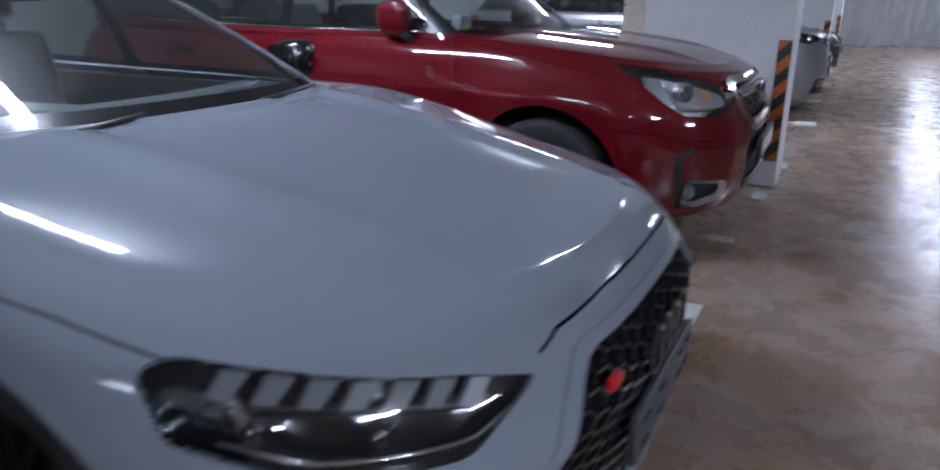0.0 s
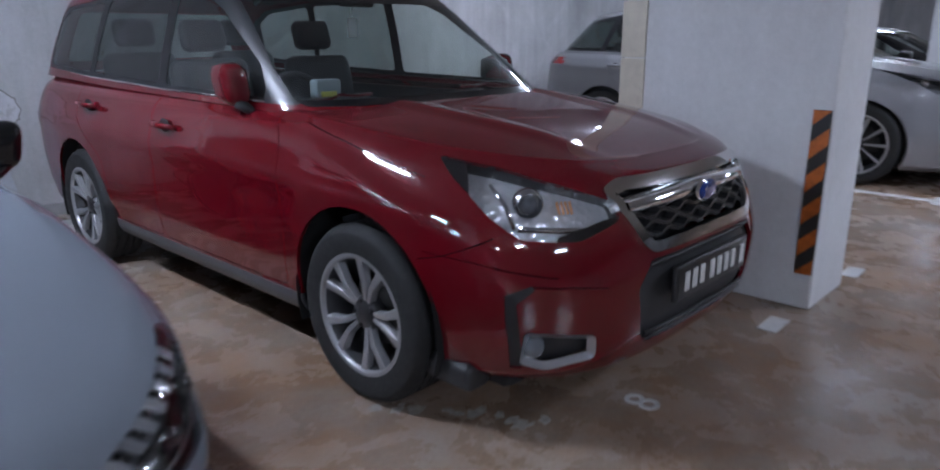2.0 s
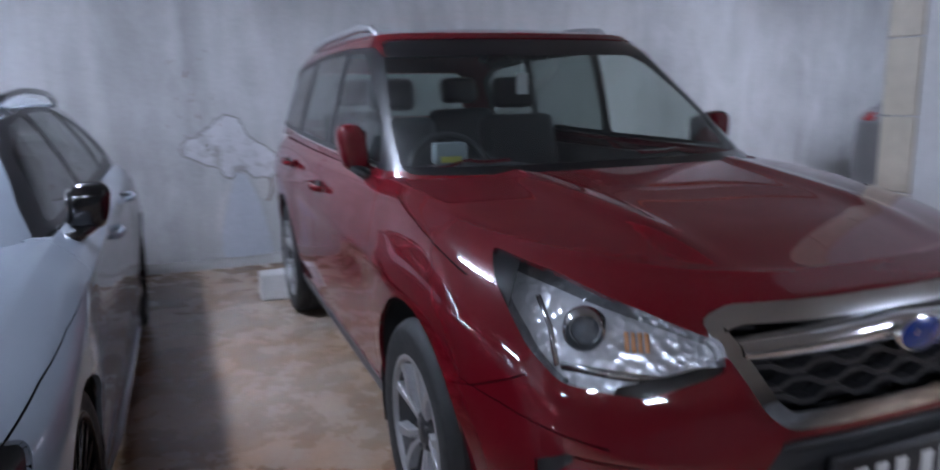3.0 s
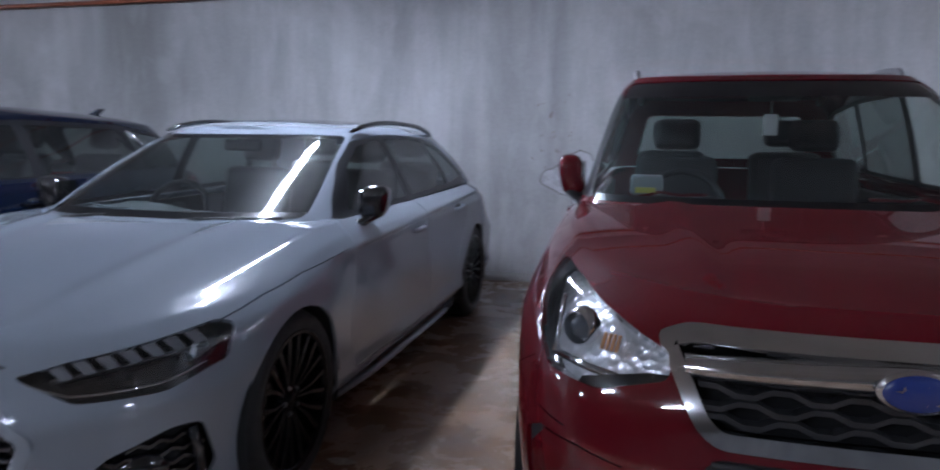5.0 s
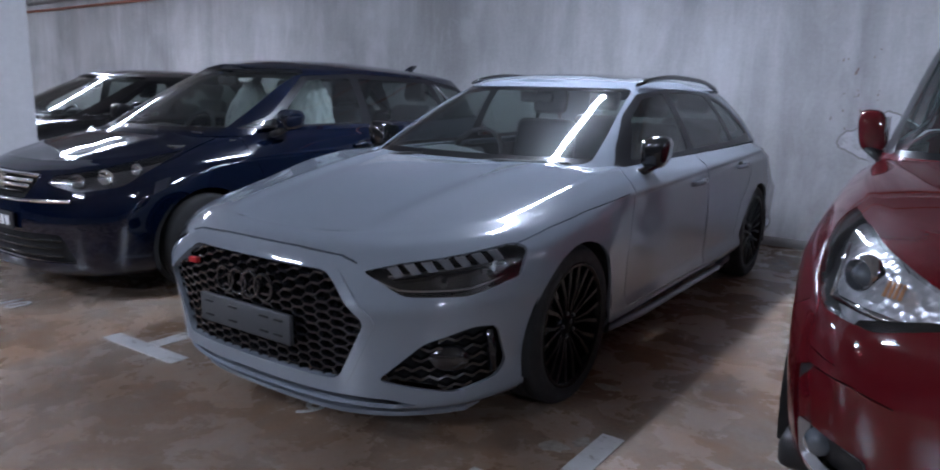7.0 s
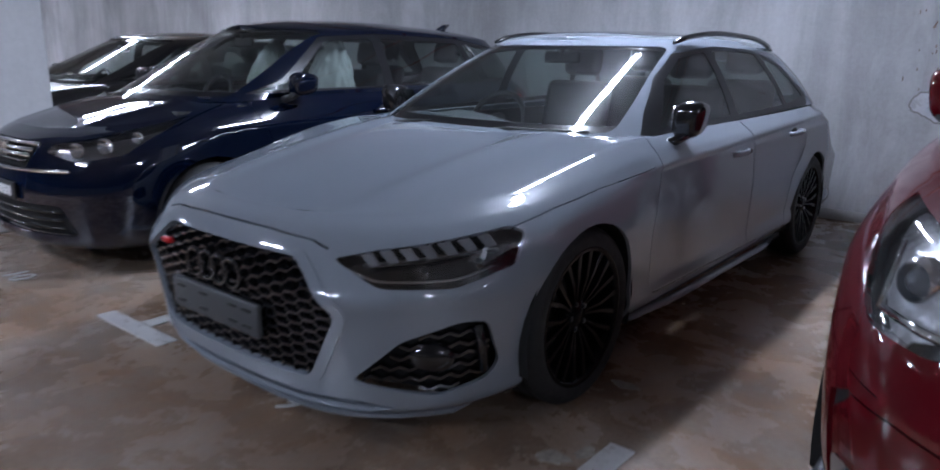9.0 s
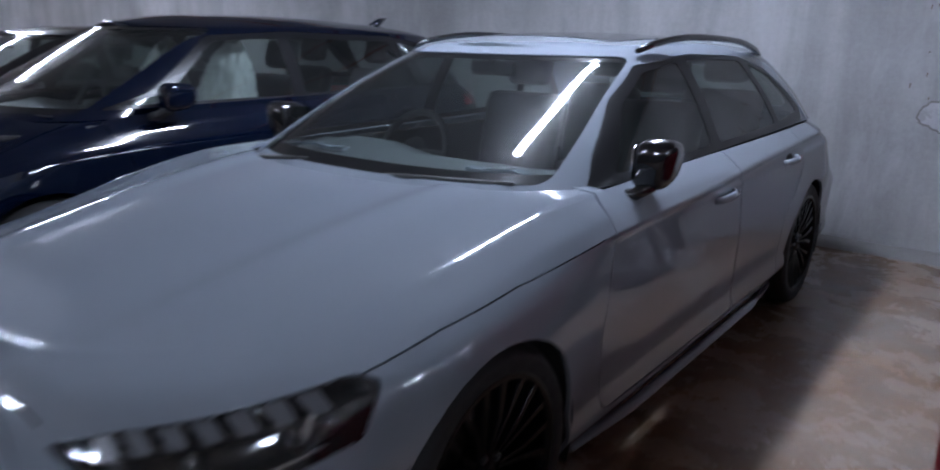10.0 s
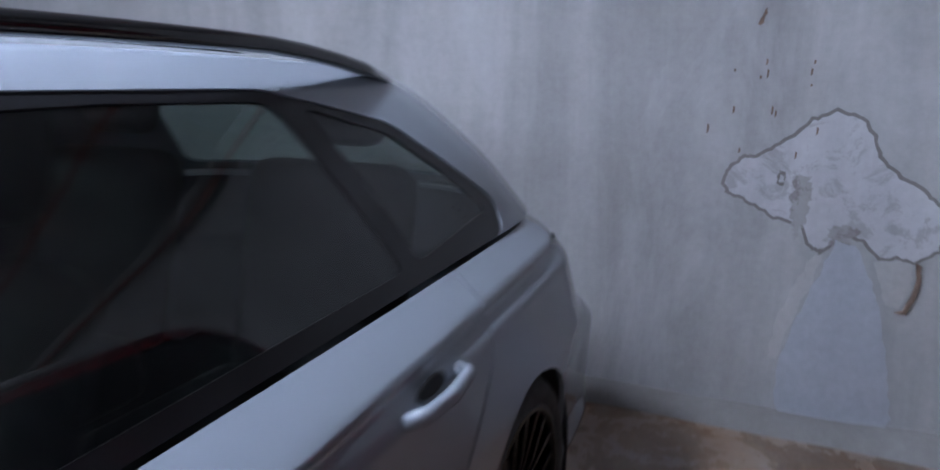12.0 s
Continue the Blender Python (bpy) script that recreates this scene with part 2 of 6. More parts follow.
# ---------------------------------------------------------------- car bodies
def loop_points(lv, uf, us, ur, ypos, taper):
    """One level of a body: from the front's middle round the side to the rear's middle."""
    z, yf, lf, w, yr, lr, nf, nr = lv["z"], lv["yf"], lv["lf"], lv["w"], lv["yr"], lv["lr"], lv["nf"], lv["nr"]
    th = np.linspace(0, 1, uf)
    th = (th ** 1.25) * math.pi / 2
    x1, y1 = w * np.sin(th) ** (2 / nf), yf + lf * (1 - np.cos(th) ** (2 / nf))
    y2 = np.linspace(yf + lf, yr - lr, us + 2)[1:-1]
    x2 = np.full(us, w)
    th = np.linspace(0, 1, ur)[::-1]
    th = (th ** 1.25) * math.pi / 2
    x3, y3 = w * np.sin(th) ** (2 / nr), yr - lr * (1 - np.cos(th) ** (2 / nr))
    x, y = np.concatenate((x1, x2, x3)), np.concatenate((y1, y2, y3))
    zz = pchip(ypos, z)(y)
    return np.stack((x * taper(y), y, zz), 1)


LEVEL_KEYS = ("yf", "lf", "w", "yr", "lr", "nf", "nr")


def net(levels, ypos, n_v, counts, taper, swell=None):
    """A grid of points through a stack of levels, each (five or so heights, front, nose length, half width, rear, tail length, two squarenesses)."""
    k = np.arange(len(levels))
    vs = np.linspace(0, len(levels) - 1, n_v)
    cur = {key: pchip(k, [l[i + 1] for l in levels])(vs) for i, key in enumerate(LEVEL_KEYS)}
    zc = [pchip(k, [l[0][j] for l in levels])(vs) for j in range(len(ypos))]
    rows = []
    for i in range(n_v):
        lv = {key: cur[key][i] for key in LEVEL_KEYS}
        lv["z"] = [c[i] for c in zc]
        p = loop_points(lv, *counts, ypos, taper)
        if swell is not None:
            p[:, 0] += swell(p[:, 0], p[:, 1], p[:, 2])
        rows.append(p)
    return np.array(rows)


def add_grid(bm, rows, mirror=True):
    for s in ((1, -1) if mirror else (1,)):
        vs = [[bm.verts.new((p[0] * s, p[1], p[2])) for p in r] for r in rows]
        for a, b in zip(vs, vs[1:]):
            for i in range(len(a) - 1):
                q = (a[i], a[i + 1], b[i + 1], b[i])
                bm.faces.new(q if s > 0 else q[::-1])


def lid_rows(edge, centre, power, across=18, ridge=None):
    """Rows from the middle line to the edge, crowned: a bonnet or a roof."""
    t = np.linspace(0, 1, across)
    rows = []
    for x, y, z in edge:
        zc = float(centre(y))
        zz = z + (zc - z) * (1 - t ** power)
        xs = t * x
        if ridge is not None:
            zz = zz + ridge(xs, y) * (1 - t ** 8)
        rows.append(np.stack((xs, np.full(across, y), zz), 1))
    return rows


def clean(bm):
    bmesh.ops.remove_doubles(bm, verts=bm.verts[:], dist=0.0006)
    bmesh.ops.dissolve_degenerate(bm, edges=bm.edges[:], dist=0.0002)


def inside(poly, p):
    c, j = False, len(poly) - 1
    for i in range(len(poly)):
        (x1, y1), (x2, y2) = poly[i], poly[j]
        if (y1 > p[1]) != (y2 > p[1]) and p[0] < (x2 - x1) * (p[1] - y1) / (y2 - y1) + x1:
            c = not c
        j = i
    return c


AX, AY, AZ = Vector((1, 0, 0)), Vector((0, 1, 0)), Vector((0, 0, 1))


def cut(bm, poly, a, b, keep, tag, only=None):
    """Cuts the outline (in the plane of a and b) into the surface and gives the faces inside it that number."""
    lay = bm.faces.layers.int["p"]
    lo = [min(p[i] for p in poly) - 0.001 for i in (0, 1)]
    hi = [max(p[i] for p in poly) + 0.001 for i in (0, 1)]

    def box2(f):
        ps = [(v.co.dot(a), v.co.dot(b)) for v in f.verts]
        return min(p[0] for p in ps), max(p[0] for p in ps), min(p[1] for p in ps), max(p[1] for p in ps)

    cand = []
    for f in bm.faces:
        if (only is None or f[lay] in only) and keep(f.calc_center_median(), f.normal):
            q = box2(f)
            if q[0] <= hi[0] and q[1] >= lo[0] and q[2] <= hi[1] and q[3] >= lo[1]:
                cand.append(f)
    n = len(poly)
    for i in range(n):
        p, q = poly[i], poly[(i + 1) % n]
        if math.hypot(p[0] - q[0], p[1] - q[1]) < 1e-5:
            continue
        near, rest = [], []
        for f in cand:
            if not f.is_valid:
                continue
            g = box2(f)
            hit = g[0] <= max(p[0], q[0]) + 1e-4 and g[1] >= min(p[0], q[0]) - 1e-4 and g[2] <= max(p[1], q[1]) + 1e-4 and g[3] >= min(p[1], q[1]) - 1e-4
            (near if hit else rest).append(f)
        if not near:
            continue
        es = list({e for f in near for e in f.edges})
        vs = list({v for f in near for v in f.verts})
        d = (q[0] - p[0], q[1] - p[1])
        no = (a * d[1] - b * d[0]).normalized()
        r = bmesh.ops.bisect_plane(bm, geom=near + es + vs, dist=1e-5, plane_co=a * p[0] + b * p[1], plane_no=no)
        got = {g for g in r["geom"] if isinstance(g, bmesh.types.BMFace)}
        cand = rest + list(got | {f for f in near if f.is_valid})
    for f in cand:
        if f.is_valid:
            c = f.calc_center_median()
            if inside(poly, (c.dot(a), c.dot(b))):
                f[lay] = tag


def shrink(poly, d):
    """The outline moved inwards by d."""
    area = sum(p[0] * q[1] - q[0] * p[1] for p, q in zip(poly, poly[1:] + poly[:1]))
    s = 1 if area > 0 else -1
    out, n = [], len(poly)
    for i in range(n):
        p0, p1, p2 = (Vector(poly[(i + k) % n]) for k in (-1, 0, 1))
        e1, e2 = (p1 - p0).normalized(), (p2 - p1).normalized()
        n1, n2 = Vector((-e1.y, e1.x)) * s, Vector((-e2.y, e2.x)) * s
        m = (n1 + n2)
        m = m / max(0.35, m.length_squared / 2)
        out.append((p1.x + m.x * d, p1.y + m.y * d))
    return out


def rounded(poly, r, seg=4):
    """The outline with rounded corners."""
    out, n = [], len(poly)
    for i in range(n):
        p0, p1, p2 = (Vector(poly[(i + k) % n]) for k in (-1, 0, 1))
        d1, d2 = p0 - p1, p2 - p1
        c = min(r, d1.length * 0.45, d2.length * 0.45)
        a, b = p1 + d1.normalized() * c, p1 + d2.normalized() * c
        for k in range(seg + 1):
            t = k / seg
            q = a * (1 - t) ** 2 + p1 * 2 * t * (1 - t) + b * t * t
            out.append((q.x, q.y))
    return out


def circle(cx, cy, r, n=40):
    return [(cx + r * math.cos(2 * math.pi * i / n), cy + r * math.sin(2 * math.pi * i / n)) for i in range(n)]


def strip(line, w):
    """A thin outline along a line: a shut gap."""
    l, r = [], []
    for i, p in enumerate(line):
        p0, p2 = Vector(line[max(i - 1, 0)]), Vector(line[min(i + 1, len(line) - 1)])
        d = (p2 - p0).normalized()
        l.append((p[0] - d.y * w / 2, p[1] + d.x * w / 2))
        r.append((p[0] + d.y * w / 2, p[1] - d.x * w / 2))
    return l + r[::-1]


def lift(bm, tags, push=0.0, lip=0.0):
    """The faces with those numbers as a bmesh of their own, moved along their normals, with a turned-in edge."""
    lay = bm.faces.layers.int["p"]
    out = bm.copy()
    ol = out.faces.layers.int["p"]
    bmesh.ops.delete(out, geom=[f for f in out.faces if f[ol] not in tags], context="FACES")
    out.normal_update()
    if push:
        moves = [(v, v.normal.copy()) for v in out.verts]
        for v, nrm in moves:
            v.co += nrm * push
    if lip:
        edges = [e for e in out.edges if e.is_boundary]
        normals = {v: v.normal.copy() for e in edges for v in e.verts}
        twin = {v: out.verts.new(v.co - nrm * lip) for v, nrm in normals.items()}
        for e in edges:
            e.smooth = False
            p, q = e.verts
            f = e.link_faces[0]
            order = [l.vert for l in f.loops]
            i, j = order.index(p), order.index(q)
            if (i + 1) % len(order) == j:
                p, q = q, p
            try:
                out.faces.new((p, q, twin[q], twin[p]))
            except ValueError:
                pass
    return out


def side_keep(s):
    return lambda c, n: c.x * s > 0.3


def front_keep(limit):
    return lambda c, n: c.y < limit


# ---------------------------------------------------------------- wheels
def wheel(parent, x, y, z, radius, rim_r, width, out, spokes, face_mat, back_mat, double=True, thick=0.075, spread=0.22):
    """A road wheel: tyre, rim, spokes, hub. out: +1 or -1, the side that it faces."""
    w = new("wheel")
    w.parent = parent
    w.matrix_basis = Matrix.Translation((x, y, z)) @ (Matrix.Identity(4) if out > 0 else pose(0, 0, 0, 0, 0, 180))
    bm = bmesh.new()
    h = width / 2
    prof = [(rim_r - 0.012, -h * 0.9), (rim_r + 0.01, -h), (radius * 0.90, -h * 1.02), (radius - 0.012, -h * 0.9), (radius, -h * 0.72)]
    for gx in (-0.42, 0.0, 0.42):
        prof += [(radius, h * gx - 0.006), (radius - 0.007, h * gx - 0.005), (radius - 0.007, h * gx + 0.005), (radius, h * gx + 0.006)]
    prof += [(radius, h * 0.72), (radius - 0.012, h * 0.9), (radius * 0.93, h * 1.0), (radius * 0.90, h * 1.03), (rim_r + 0.012, h), (rim_r - 0.012, h * 0.9)]
    lathe(bm, prof, 64)
    part("tyre", bm, M_TYRE, w)
    bm = bmesh.new()
    lathe(bm, [(rim_r + 0.006, h * 0.98), (rim_r - 0.006, h * 1.0), (rim_r - 0.012, h * 0.96), (rim_r - 0.016, h * 0.86)], 56)
    part("rim", bm, face_mat, w)
    bm = bmesh.new()
    lathe(bm, [(rim_r - 0.016, h * 0.86), (rim_r - 0.03, h * 0.5), (rim_r - 0.05, -h * 0.8)], 56)
    part("rim_barrel", bm, back_mat, w)
    bm = bmesh.new()
    lathe(bm, [(0.0, 0.0), (rim_r * 0.62, 0.0), (rim_r * 0.62, -0.02), (0, -0.02)], 40)
    part("brake_disc", bm, simple("disc_steel", (0.06, 0.058, 0.055), 0.45, 0.7) if "disc_steel" not in bpy.data.materials else bpy.data.materials["disc_steel"], w)
    bm = bmesh.new()
    lathe(bm, [(rim_r * 1.0, -h * 0.5), (0.0, -h * 0.5)], 32)
    part("wheel_well", bm, M_LINER, w)
    for i in range(spokes):
        a0 = 2 * math.pi * i / spokes
        bm = bmesh.new()
        for d in ((-1, 1) if double else (0,)):
            t = rim_r * thick
            a1 = a0 + d * (spread * 0.62 if double else 0.0)
            a2 = a0 + d * (spread if double else 0.0)
            p0 = Vector((h * 0.72, 0.045 * math.cos(a1), 0.045 * math.sin(a1)))
            p1 = Vector((h * 0.86, rim_r * 0.55 * math.cos(a1), rim_r * 0.55 * math.sin(a1)))
            p2 = Vector((h * 0.93, (rim_r - 0.008) * math.cos(a2), (rim_r - 0.008) * math.sin(a2)))
            side = Vector((0, -math.sin(a1), math.cos(a1)))
            secs = []
            for p, k in ((p0, 0.55), (p1, 0.85), (p2, 1.35)):
                q = t * k / 2
                secs.append([bm.verts.new(p + side * q * c + AX * e) for c, e in ((-1.25, -0.03), (-1, -0.003), (-0.8, 0), (0.8, 0), (1, -0.003), (1.25, -0.03))])
            for s1, s2 in zip(secs, secs[1:]):
                for k in range(5):
                    bm.faces.new((s1[k], s1[k + 1], s2[k + 1], s2[k]))
        bmesh.ops.recalc_face_normals(bm, faces=bm.faces[:])
        part("spoke", bm, face_mat, w, smooth=False)
    bm = bmesh.new()
    lathe(bm, [(0.0, h * 0.80), (0.030, h * 0.80), (0.034, h * 0.77), (0.055, h * 0.74), (0.068, h * 0.66), (0.068, h * 0.3)], 32)
    part("hub_cap", bm, back_mat, w)
    for i in range(5):
        a = 2 * math.pi * (i + 0.5) / 5
        bm = bmesh.new()
        lathe(bm, [(0.0, 0.012), (0.007, 0.012), (0.009, 0.0)], 10, Matrix.Translation((h * 0.70, 0.05 * math.cos(a), 0.05 * math.sin(a))))
        part("wheel_nut", bm, M_DKALLOY, w)
    return w


def seat(parent, x, y, z, material, head=True):
    bm = boxm((x - 0.24, y - 0.22, z), (x + 0.24, y + 0.28, z + 0.18), 0.06, 3)
    s = part("seat", bm, material, parent)
    m = Matrix.Translation((x, y + 0.30, z + 0.12)) @ pose(0, 0, 0, -14)
    part("backrest", boxm((-0.23, -0.07, 0), (0.23, 0.07, 0.56), 0.06, 3, m), material, s)
    if head:
        part("headrest", boxm((-0.13, -0.05, 0.60), (0.13, 0.05, 0.78), 0.045, 3, m), material, s)
    return s


def steering_wheel(parent, x, y, z, r=0.185):
    bm = bmesh.new()
    m = Matrix.Translation((x, y, z)) @ pose(0, 0, 0, 0, 25, 90)
    prof = [(r + 0.016 * math.cos(t), 0.016 * math.sin(t)) for t in (2 * math.pi * k / 10 for k in range(10))]
    lathe(bm, prof, 40, m, True)
    for a in (0.0, math.pi, -math.pi / 2):
        tube(bm, [m @ Vector((0, 0.03 * math.cos(a), 0.03 * math.sin(a))), m @ Vector((0, r * math.cos(a), r * math.sin(a)))], 0.02, 8)
    lathe(bm, [(0, -0.03), (0.055, -0.025), (0.07, 0.0), (0.055, 0.02)], 24, m)
    return part("steering_wheel", bm, M_DASH, parent)


def mirror_pod(parent, s, x, y, z, size, shell_mat, base_mat):
    """Door mirror, folded back against the window: shell, mirror glass and foot."""
    w, d, h = size
    bm = bmesh.new()
    bmesh.ops.create_uvsphere(bm, u_segments=28, v_segments=18, radius=1)
    for v in bm.verts:
        c = v.co
        sq = lambda t: math.copysign(abs(t) ** 0.62, t)
        px, py, pz = sq(c.x), sq(c.y), sq(c.z)
        wide = 1 - 0.18 * py
        v.co = Vector((px * w / 2 * wide + s * 0.012 * pz, py * d / 2, pz * h / 2 * (1 - 0.14 * py)))
    bmesh.ops.transform(bm, matrix=Matrix.Translation((x * s, y, z)), verts=bm.verts[:])
    pod = part("door_mirror", bm, shell_mat, parent)
    bm = bmesh.new()
    prism(bm, rounded([(-d * 0.40, -h * 0.36), (d * 0.40, -h * 0.36), (d * 0.40, h * 0.36), (-d * 0.40, h * 0.36)], 0.03), AY, AZ, AX * s, 0.006, ((x - w * 0.5) * s, y, z))
    part("mirror_glass", bm, M_CHROME, pod)
    bm = bmesh.new()
    tube(bm, [((x - 0.10) * s, y - d * 0.42, z - h * 0.72), ((x - 0.04) * s, y - d * 0.40, z - h * 0.60), (x * s, y - d * 0.28, z - h * 0.38)], [0.030, 0.026, 0.034], 12, 0.8)
    part("mirror_foot", bm, base_mat, pod)
    return pod


def door_handle(parent, s, x, y, z, length, material):
    bm = bmesh.new()
    pts = [(x * s, y - length / 2, z - 0.006), ((x + 0.028) * s, y - length * 0.38, z), ((x + 0.036) * s, y, z + 0.003), ((x + 0.028) * s, y + length * 0.38, z + 0.005), (x * s, y + length / 2, z + 0.004)]
    tube(bm, pts, [0.010, 0.012, 0.013, 0.012, 0.010], 10, 1.25)
    h = part("door_handle", bm, material, parent)
    bm = bmesh.new()
    bmesh.ops.create_uvsphere(bm, u_segments=16, v_segments=10, radius=1)
    for v in bm.verts:
        v.co = Vector(((x - 0.004 + v.co.x * 0.006) * s, y + v.co.y * 0.055, z - 0.002 + v.co.z * 0.032))
    part("handle_cup", bm, M_LINER, h)
    return h


def car_shell(name, label, group, m, sp, body_mat):
    """A car from its levels: lower body and bonnet, greenhouse and roof; returns the thing, the two surfaces and the spec."""
    root = thing(name, label, "car", m, group)
    taper = lambda y: 1 - sp["taper"] * np.abs((y - sp["mid"]) / sp["mid"]) ** 3.4
    hubs = sp["hubs"]

    def swell(x, y, z):
        s = np.zeros_like(y)
        for h in hubs:
            s += sp["flare"] * np.exp(-((y - h) / 0.44) ** 4) * np.clip((z - 0.3) / 0.3, 0, 1) * np.clip((sp["flare_top"] - z) / 0.16, 0, 1)
        for zc0, zc1, wd, amp in sp.get("creases", ()):
            zc = zc0 + (zc1 - zc0) * y / 4.7
            s += amp * np.exp(-((z - zc) / wd) ** 2) * np.clip((y - 0.5) / 0.6, 0, 1)
        if "tuck" in sp:
            z0, z1, amp = sp["tuck"]
            d = z0 + (z1 - z0) * (y - 1.0) / 2.8 - z
            s -= amp * np.clip(d / 0.022, 0, 1) * np.exp(-(np.maximum(d, 0) / 0.26) ** 2) * np.clip((y - 1.15) / 0.5, 0, 1) * np.clip((4.5 - y) / 0.5, 0, 1)
        return s * np.clip((x - 0.6) / 0.15, 0, 1)

    counts = (44, 84, 30)
    low = net(sp["low"], sp["ypos"], 64, counts, taper, swell)
    bl = bmesh.new()
    bl.faces.layers.int.new("p")
    add_grid(bl, low)
    edge = [p for p in low[-1] if p[1] < sp["cowl"] + 0.35]
    add_grid(bl, lid_rows(edge, pchip(*sp["bonnet"]), sp.get("crown", 2.6), 30, sp.get("ridge")))
    clean(bl)
    bmesh.ops.recalc_face_normals(bl, faces=bl.faces[:])
    if sum(f.normal.x * f.calc_center_median().x for f in bl.faces if abs(f.normal.x) > 0.8) < 0:
        bmesh.ops.reverse_faces(bl, faces=bl.faces[:])
    bg = bmesh.new()
    bg.faces.layers.int.new("p")
    top = net(sp["high"], sp["ypos_g"], 26, (36, 60, 24), lambda y: np.ones_like(y))
    add_grid(bg, top)
    add_grid(bg, lid_rows(list(top[-1]), pchip(*sp["roof"]), 2.4, 14))
    clean(bg)
    bmesh.ops.recalc_face_normals(bg, faces=bg.faces[:])
    if sum(f.normal.x * f.calc_center_median().x for f in bg.faces if abs(f.normal.x) > 0.6) < 0:
        bmesh.ops.reverse_faces(bg, faces=bg.faces[:])
    bl.normal_update()
    bg.normal_update()
    _, gy, glen, gw, _, _, gn, _ = sp["high"][0]
    ts = [i / 16 * 2 - 1 for i in range(17)]
    xs = [t * gw * 0.93 for t in ts]
    rear = [(x, gy - 0.035 + glen * (1 - (1 - abs(x / gw) ** gn) ** (1 / gn))) for x in xs]
    cut(bl, rear + [(gw * 0.93, gy + 1.0), (-gw * 0.93, gy + 1.0)], AX, AY, lambda p, n: n.z > 0.5 and p.y > gy - 0.3 and p.z > sp["high"][0][0][0] - 0.12, VOID)
    return root, bl, bg


# tag numbers of the pieces of a shell
BODY, VOID, DOOR_F, DOOR_R, TRIM, GRILLE, LAMP, FOG, PANE_F, PANE_R, PANE_Q, SCREEN, BACK, BONNET, SILL, SUN, BUMP, CLAD, PANE_V, FRIT = range(20)


def both(fn):
    for s in (1, -1):
        fn(s)


def flip(poly, s):
    return [(p[0] * s, p[1]) for p in poly]


def finish_shell(root, bl, bg, sp, body_mat, glass_f, glass_r):
    """Cuts wheel arches, doors and windows, and makes the parts."""
    r_a = sp["arch"]
    for s in (1, -1):
        k = side_keep(s)
        cut(bl, rounded(sp["door_f"], 0.04, 3), AY, AZ, k, VOID)
        cut(bl, shrink(rounded(sp["door_f"], 0.04, 3), 0.005), AY, AZ, k, DOOR_F if s > 0 else DOOR_F + 100)
        cut(bl, rounded(sp["door_r"], 0.04, 3), AY, AZ, k, VOID)
        cut(bl, shrink(rounded(sp["door_r"], 0.04, 3), 0.005), AY, AZ, k, DOOR_R if s > 0 else DOOR_R + 100)
        for line in sp.get("gaps", ()):
            cut(bl, strip(line, 0.003), AY, AZ, k, VOID, (BODY,))
        if "sill" in sp:
            cut(bl, sp["sill"], AY, AZ, k, SILL if s > 0 else SILL + 100)
        for h in sp["hubs"]:
            cut(bl, circle(h, sp["hub_z"] + sp.get("arch_up", 0.0), r_a), AY, AZ, k, VOID)
        dlo = rounded(sp["dlo"], 0.035, 3)
        cut(bg, dlo, AY, AZ, k, TRIM if s > 0 else TRIM + 100)
        for i, pane in enumerate(sp["panes"]):
            cut(bg, rounded(pane, 0.03, 3), AY, AZ, k, (PANE_F, PANE_R, PANE_Q, PANE_V)[i] + (0 if s > 0 else 100))
    scr = sp["screen"]
    cut(bg, rounded(scr + flip(scr, -1)[::-1], 0.04, 4), AX, AZ, lambda c, n: c.y < sp["screen_y"] and n.y < -0.05, SCREEN)
    z0, z1 = scr[0][1], scr[-1][1]
    keep_scr = lambda c, n: c.y < sp["screen_y"] and n.y < -0.05
    cut(bg, [(-1, z0 - 0.02), (1, z0 - 0.02), (1, z0 + 0.022), (0.5, z0 + 0.030), (-0.5, z0 + 0.030), (-1, z0 + 0.022)], AX, AZ, keep_scr, FRIT, (SCREEN,))
    cut(bg, [(-1, z1 - sp.get("shade_band", 0.018)), (1, z1 - sp.get("shade_band", 0.018)), (1, z1 + 0.02), (-1, z1 + 0.02)], AX, AZ, keep_scr, FRIT, (SCREEN,))
    bk = sp["back"]
    cut(bg, rounded(bk + flip(bk, -1)[::-1], 0.05, 4), AX, AZ, lambda c, n: c.y > sp["back_y"] and n.y > 0.2, BACK)
    if "sunroof" in sp:
        cut(bg, rounded(sp["sunroof"], 0.04), AX, AY, lambda c, n: n.z > 0.7, SUN)
    made = {}
    for tag, nm in ((DOOR_F, "front_door"), (DOOR_R, "rear_door")):
        for s, off in ((1, 0), (-1, 100)):
            made[nm, s] = part(nm, lift(bl, {tag + off}, 0, 0.012), body_mat, root)
    if "sill" in sp:
        for off in (0, 100):
            part("sill_trim", lift(bl, {SILL + off}, 0.004, 0.012), sp.get("sill_mat", M_PLASTIC), root)
    part("greenhouse", lift(bg, {BODY}, 0, 0.012), body_mat, root, "painted roof and window pillars")
    for off in (0, 100):
        part("window_trim", lift(bg, {TRIM + off}, -0.003, 0.004), M_SATIN, root, "satin black window surrounds")
    for tag, nm, gm in ((PANE_F, "front_side_window", sp.get("side_glass", glass_f)), (PANE_R, "rear_side_window", glass_r), (PANE_Q, "quarter_window", glass_r), (PANE_V, "corner_window", glass_f))[:len(sp["panes"])]:
        for off in (0, 100):
            part(nm, lift(bg, {tag + off}, -0.006), gm, root)
    ws = part("windscreen", lift(bg, {SCREEN}, -0.004), glass_f, root)
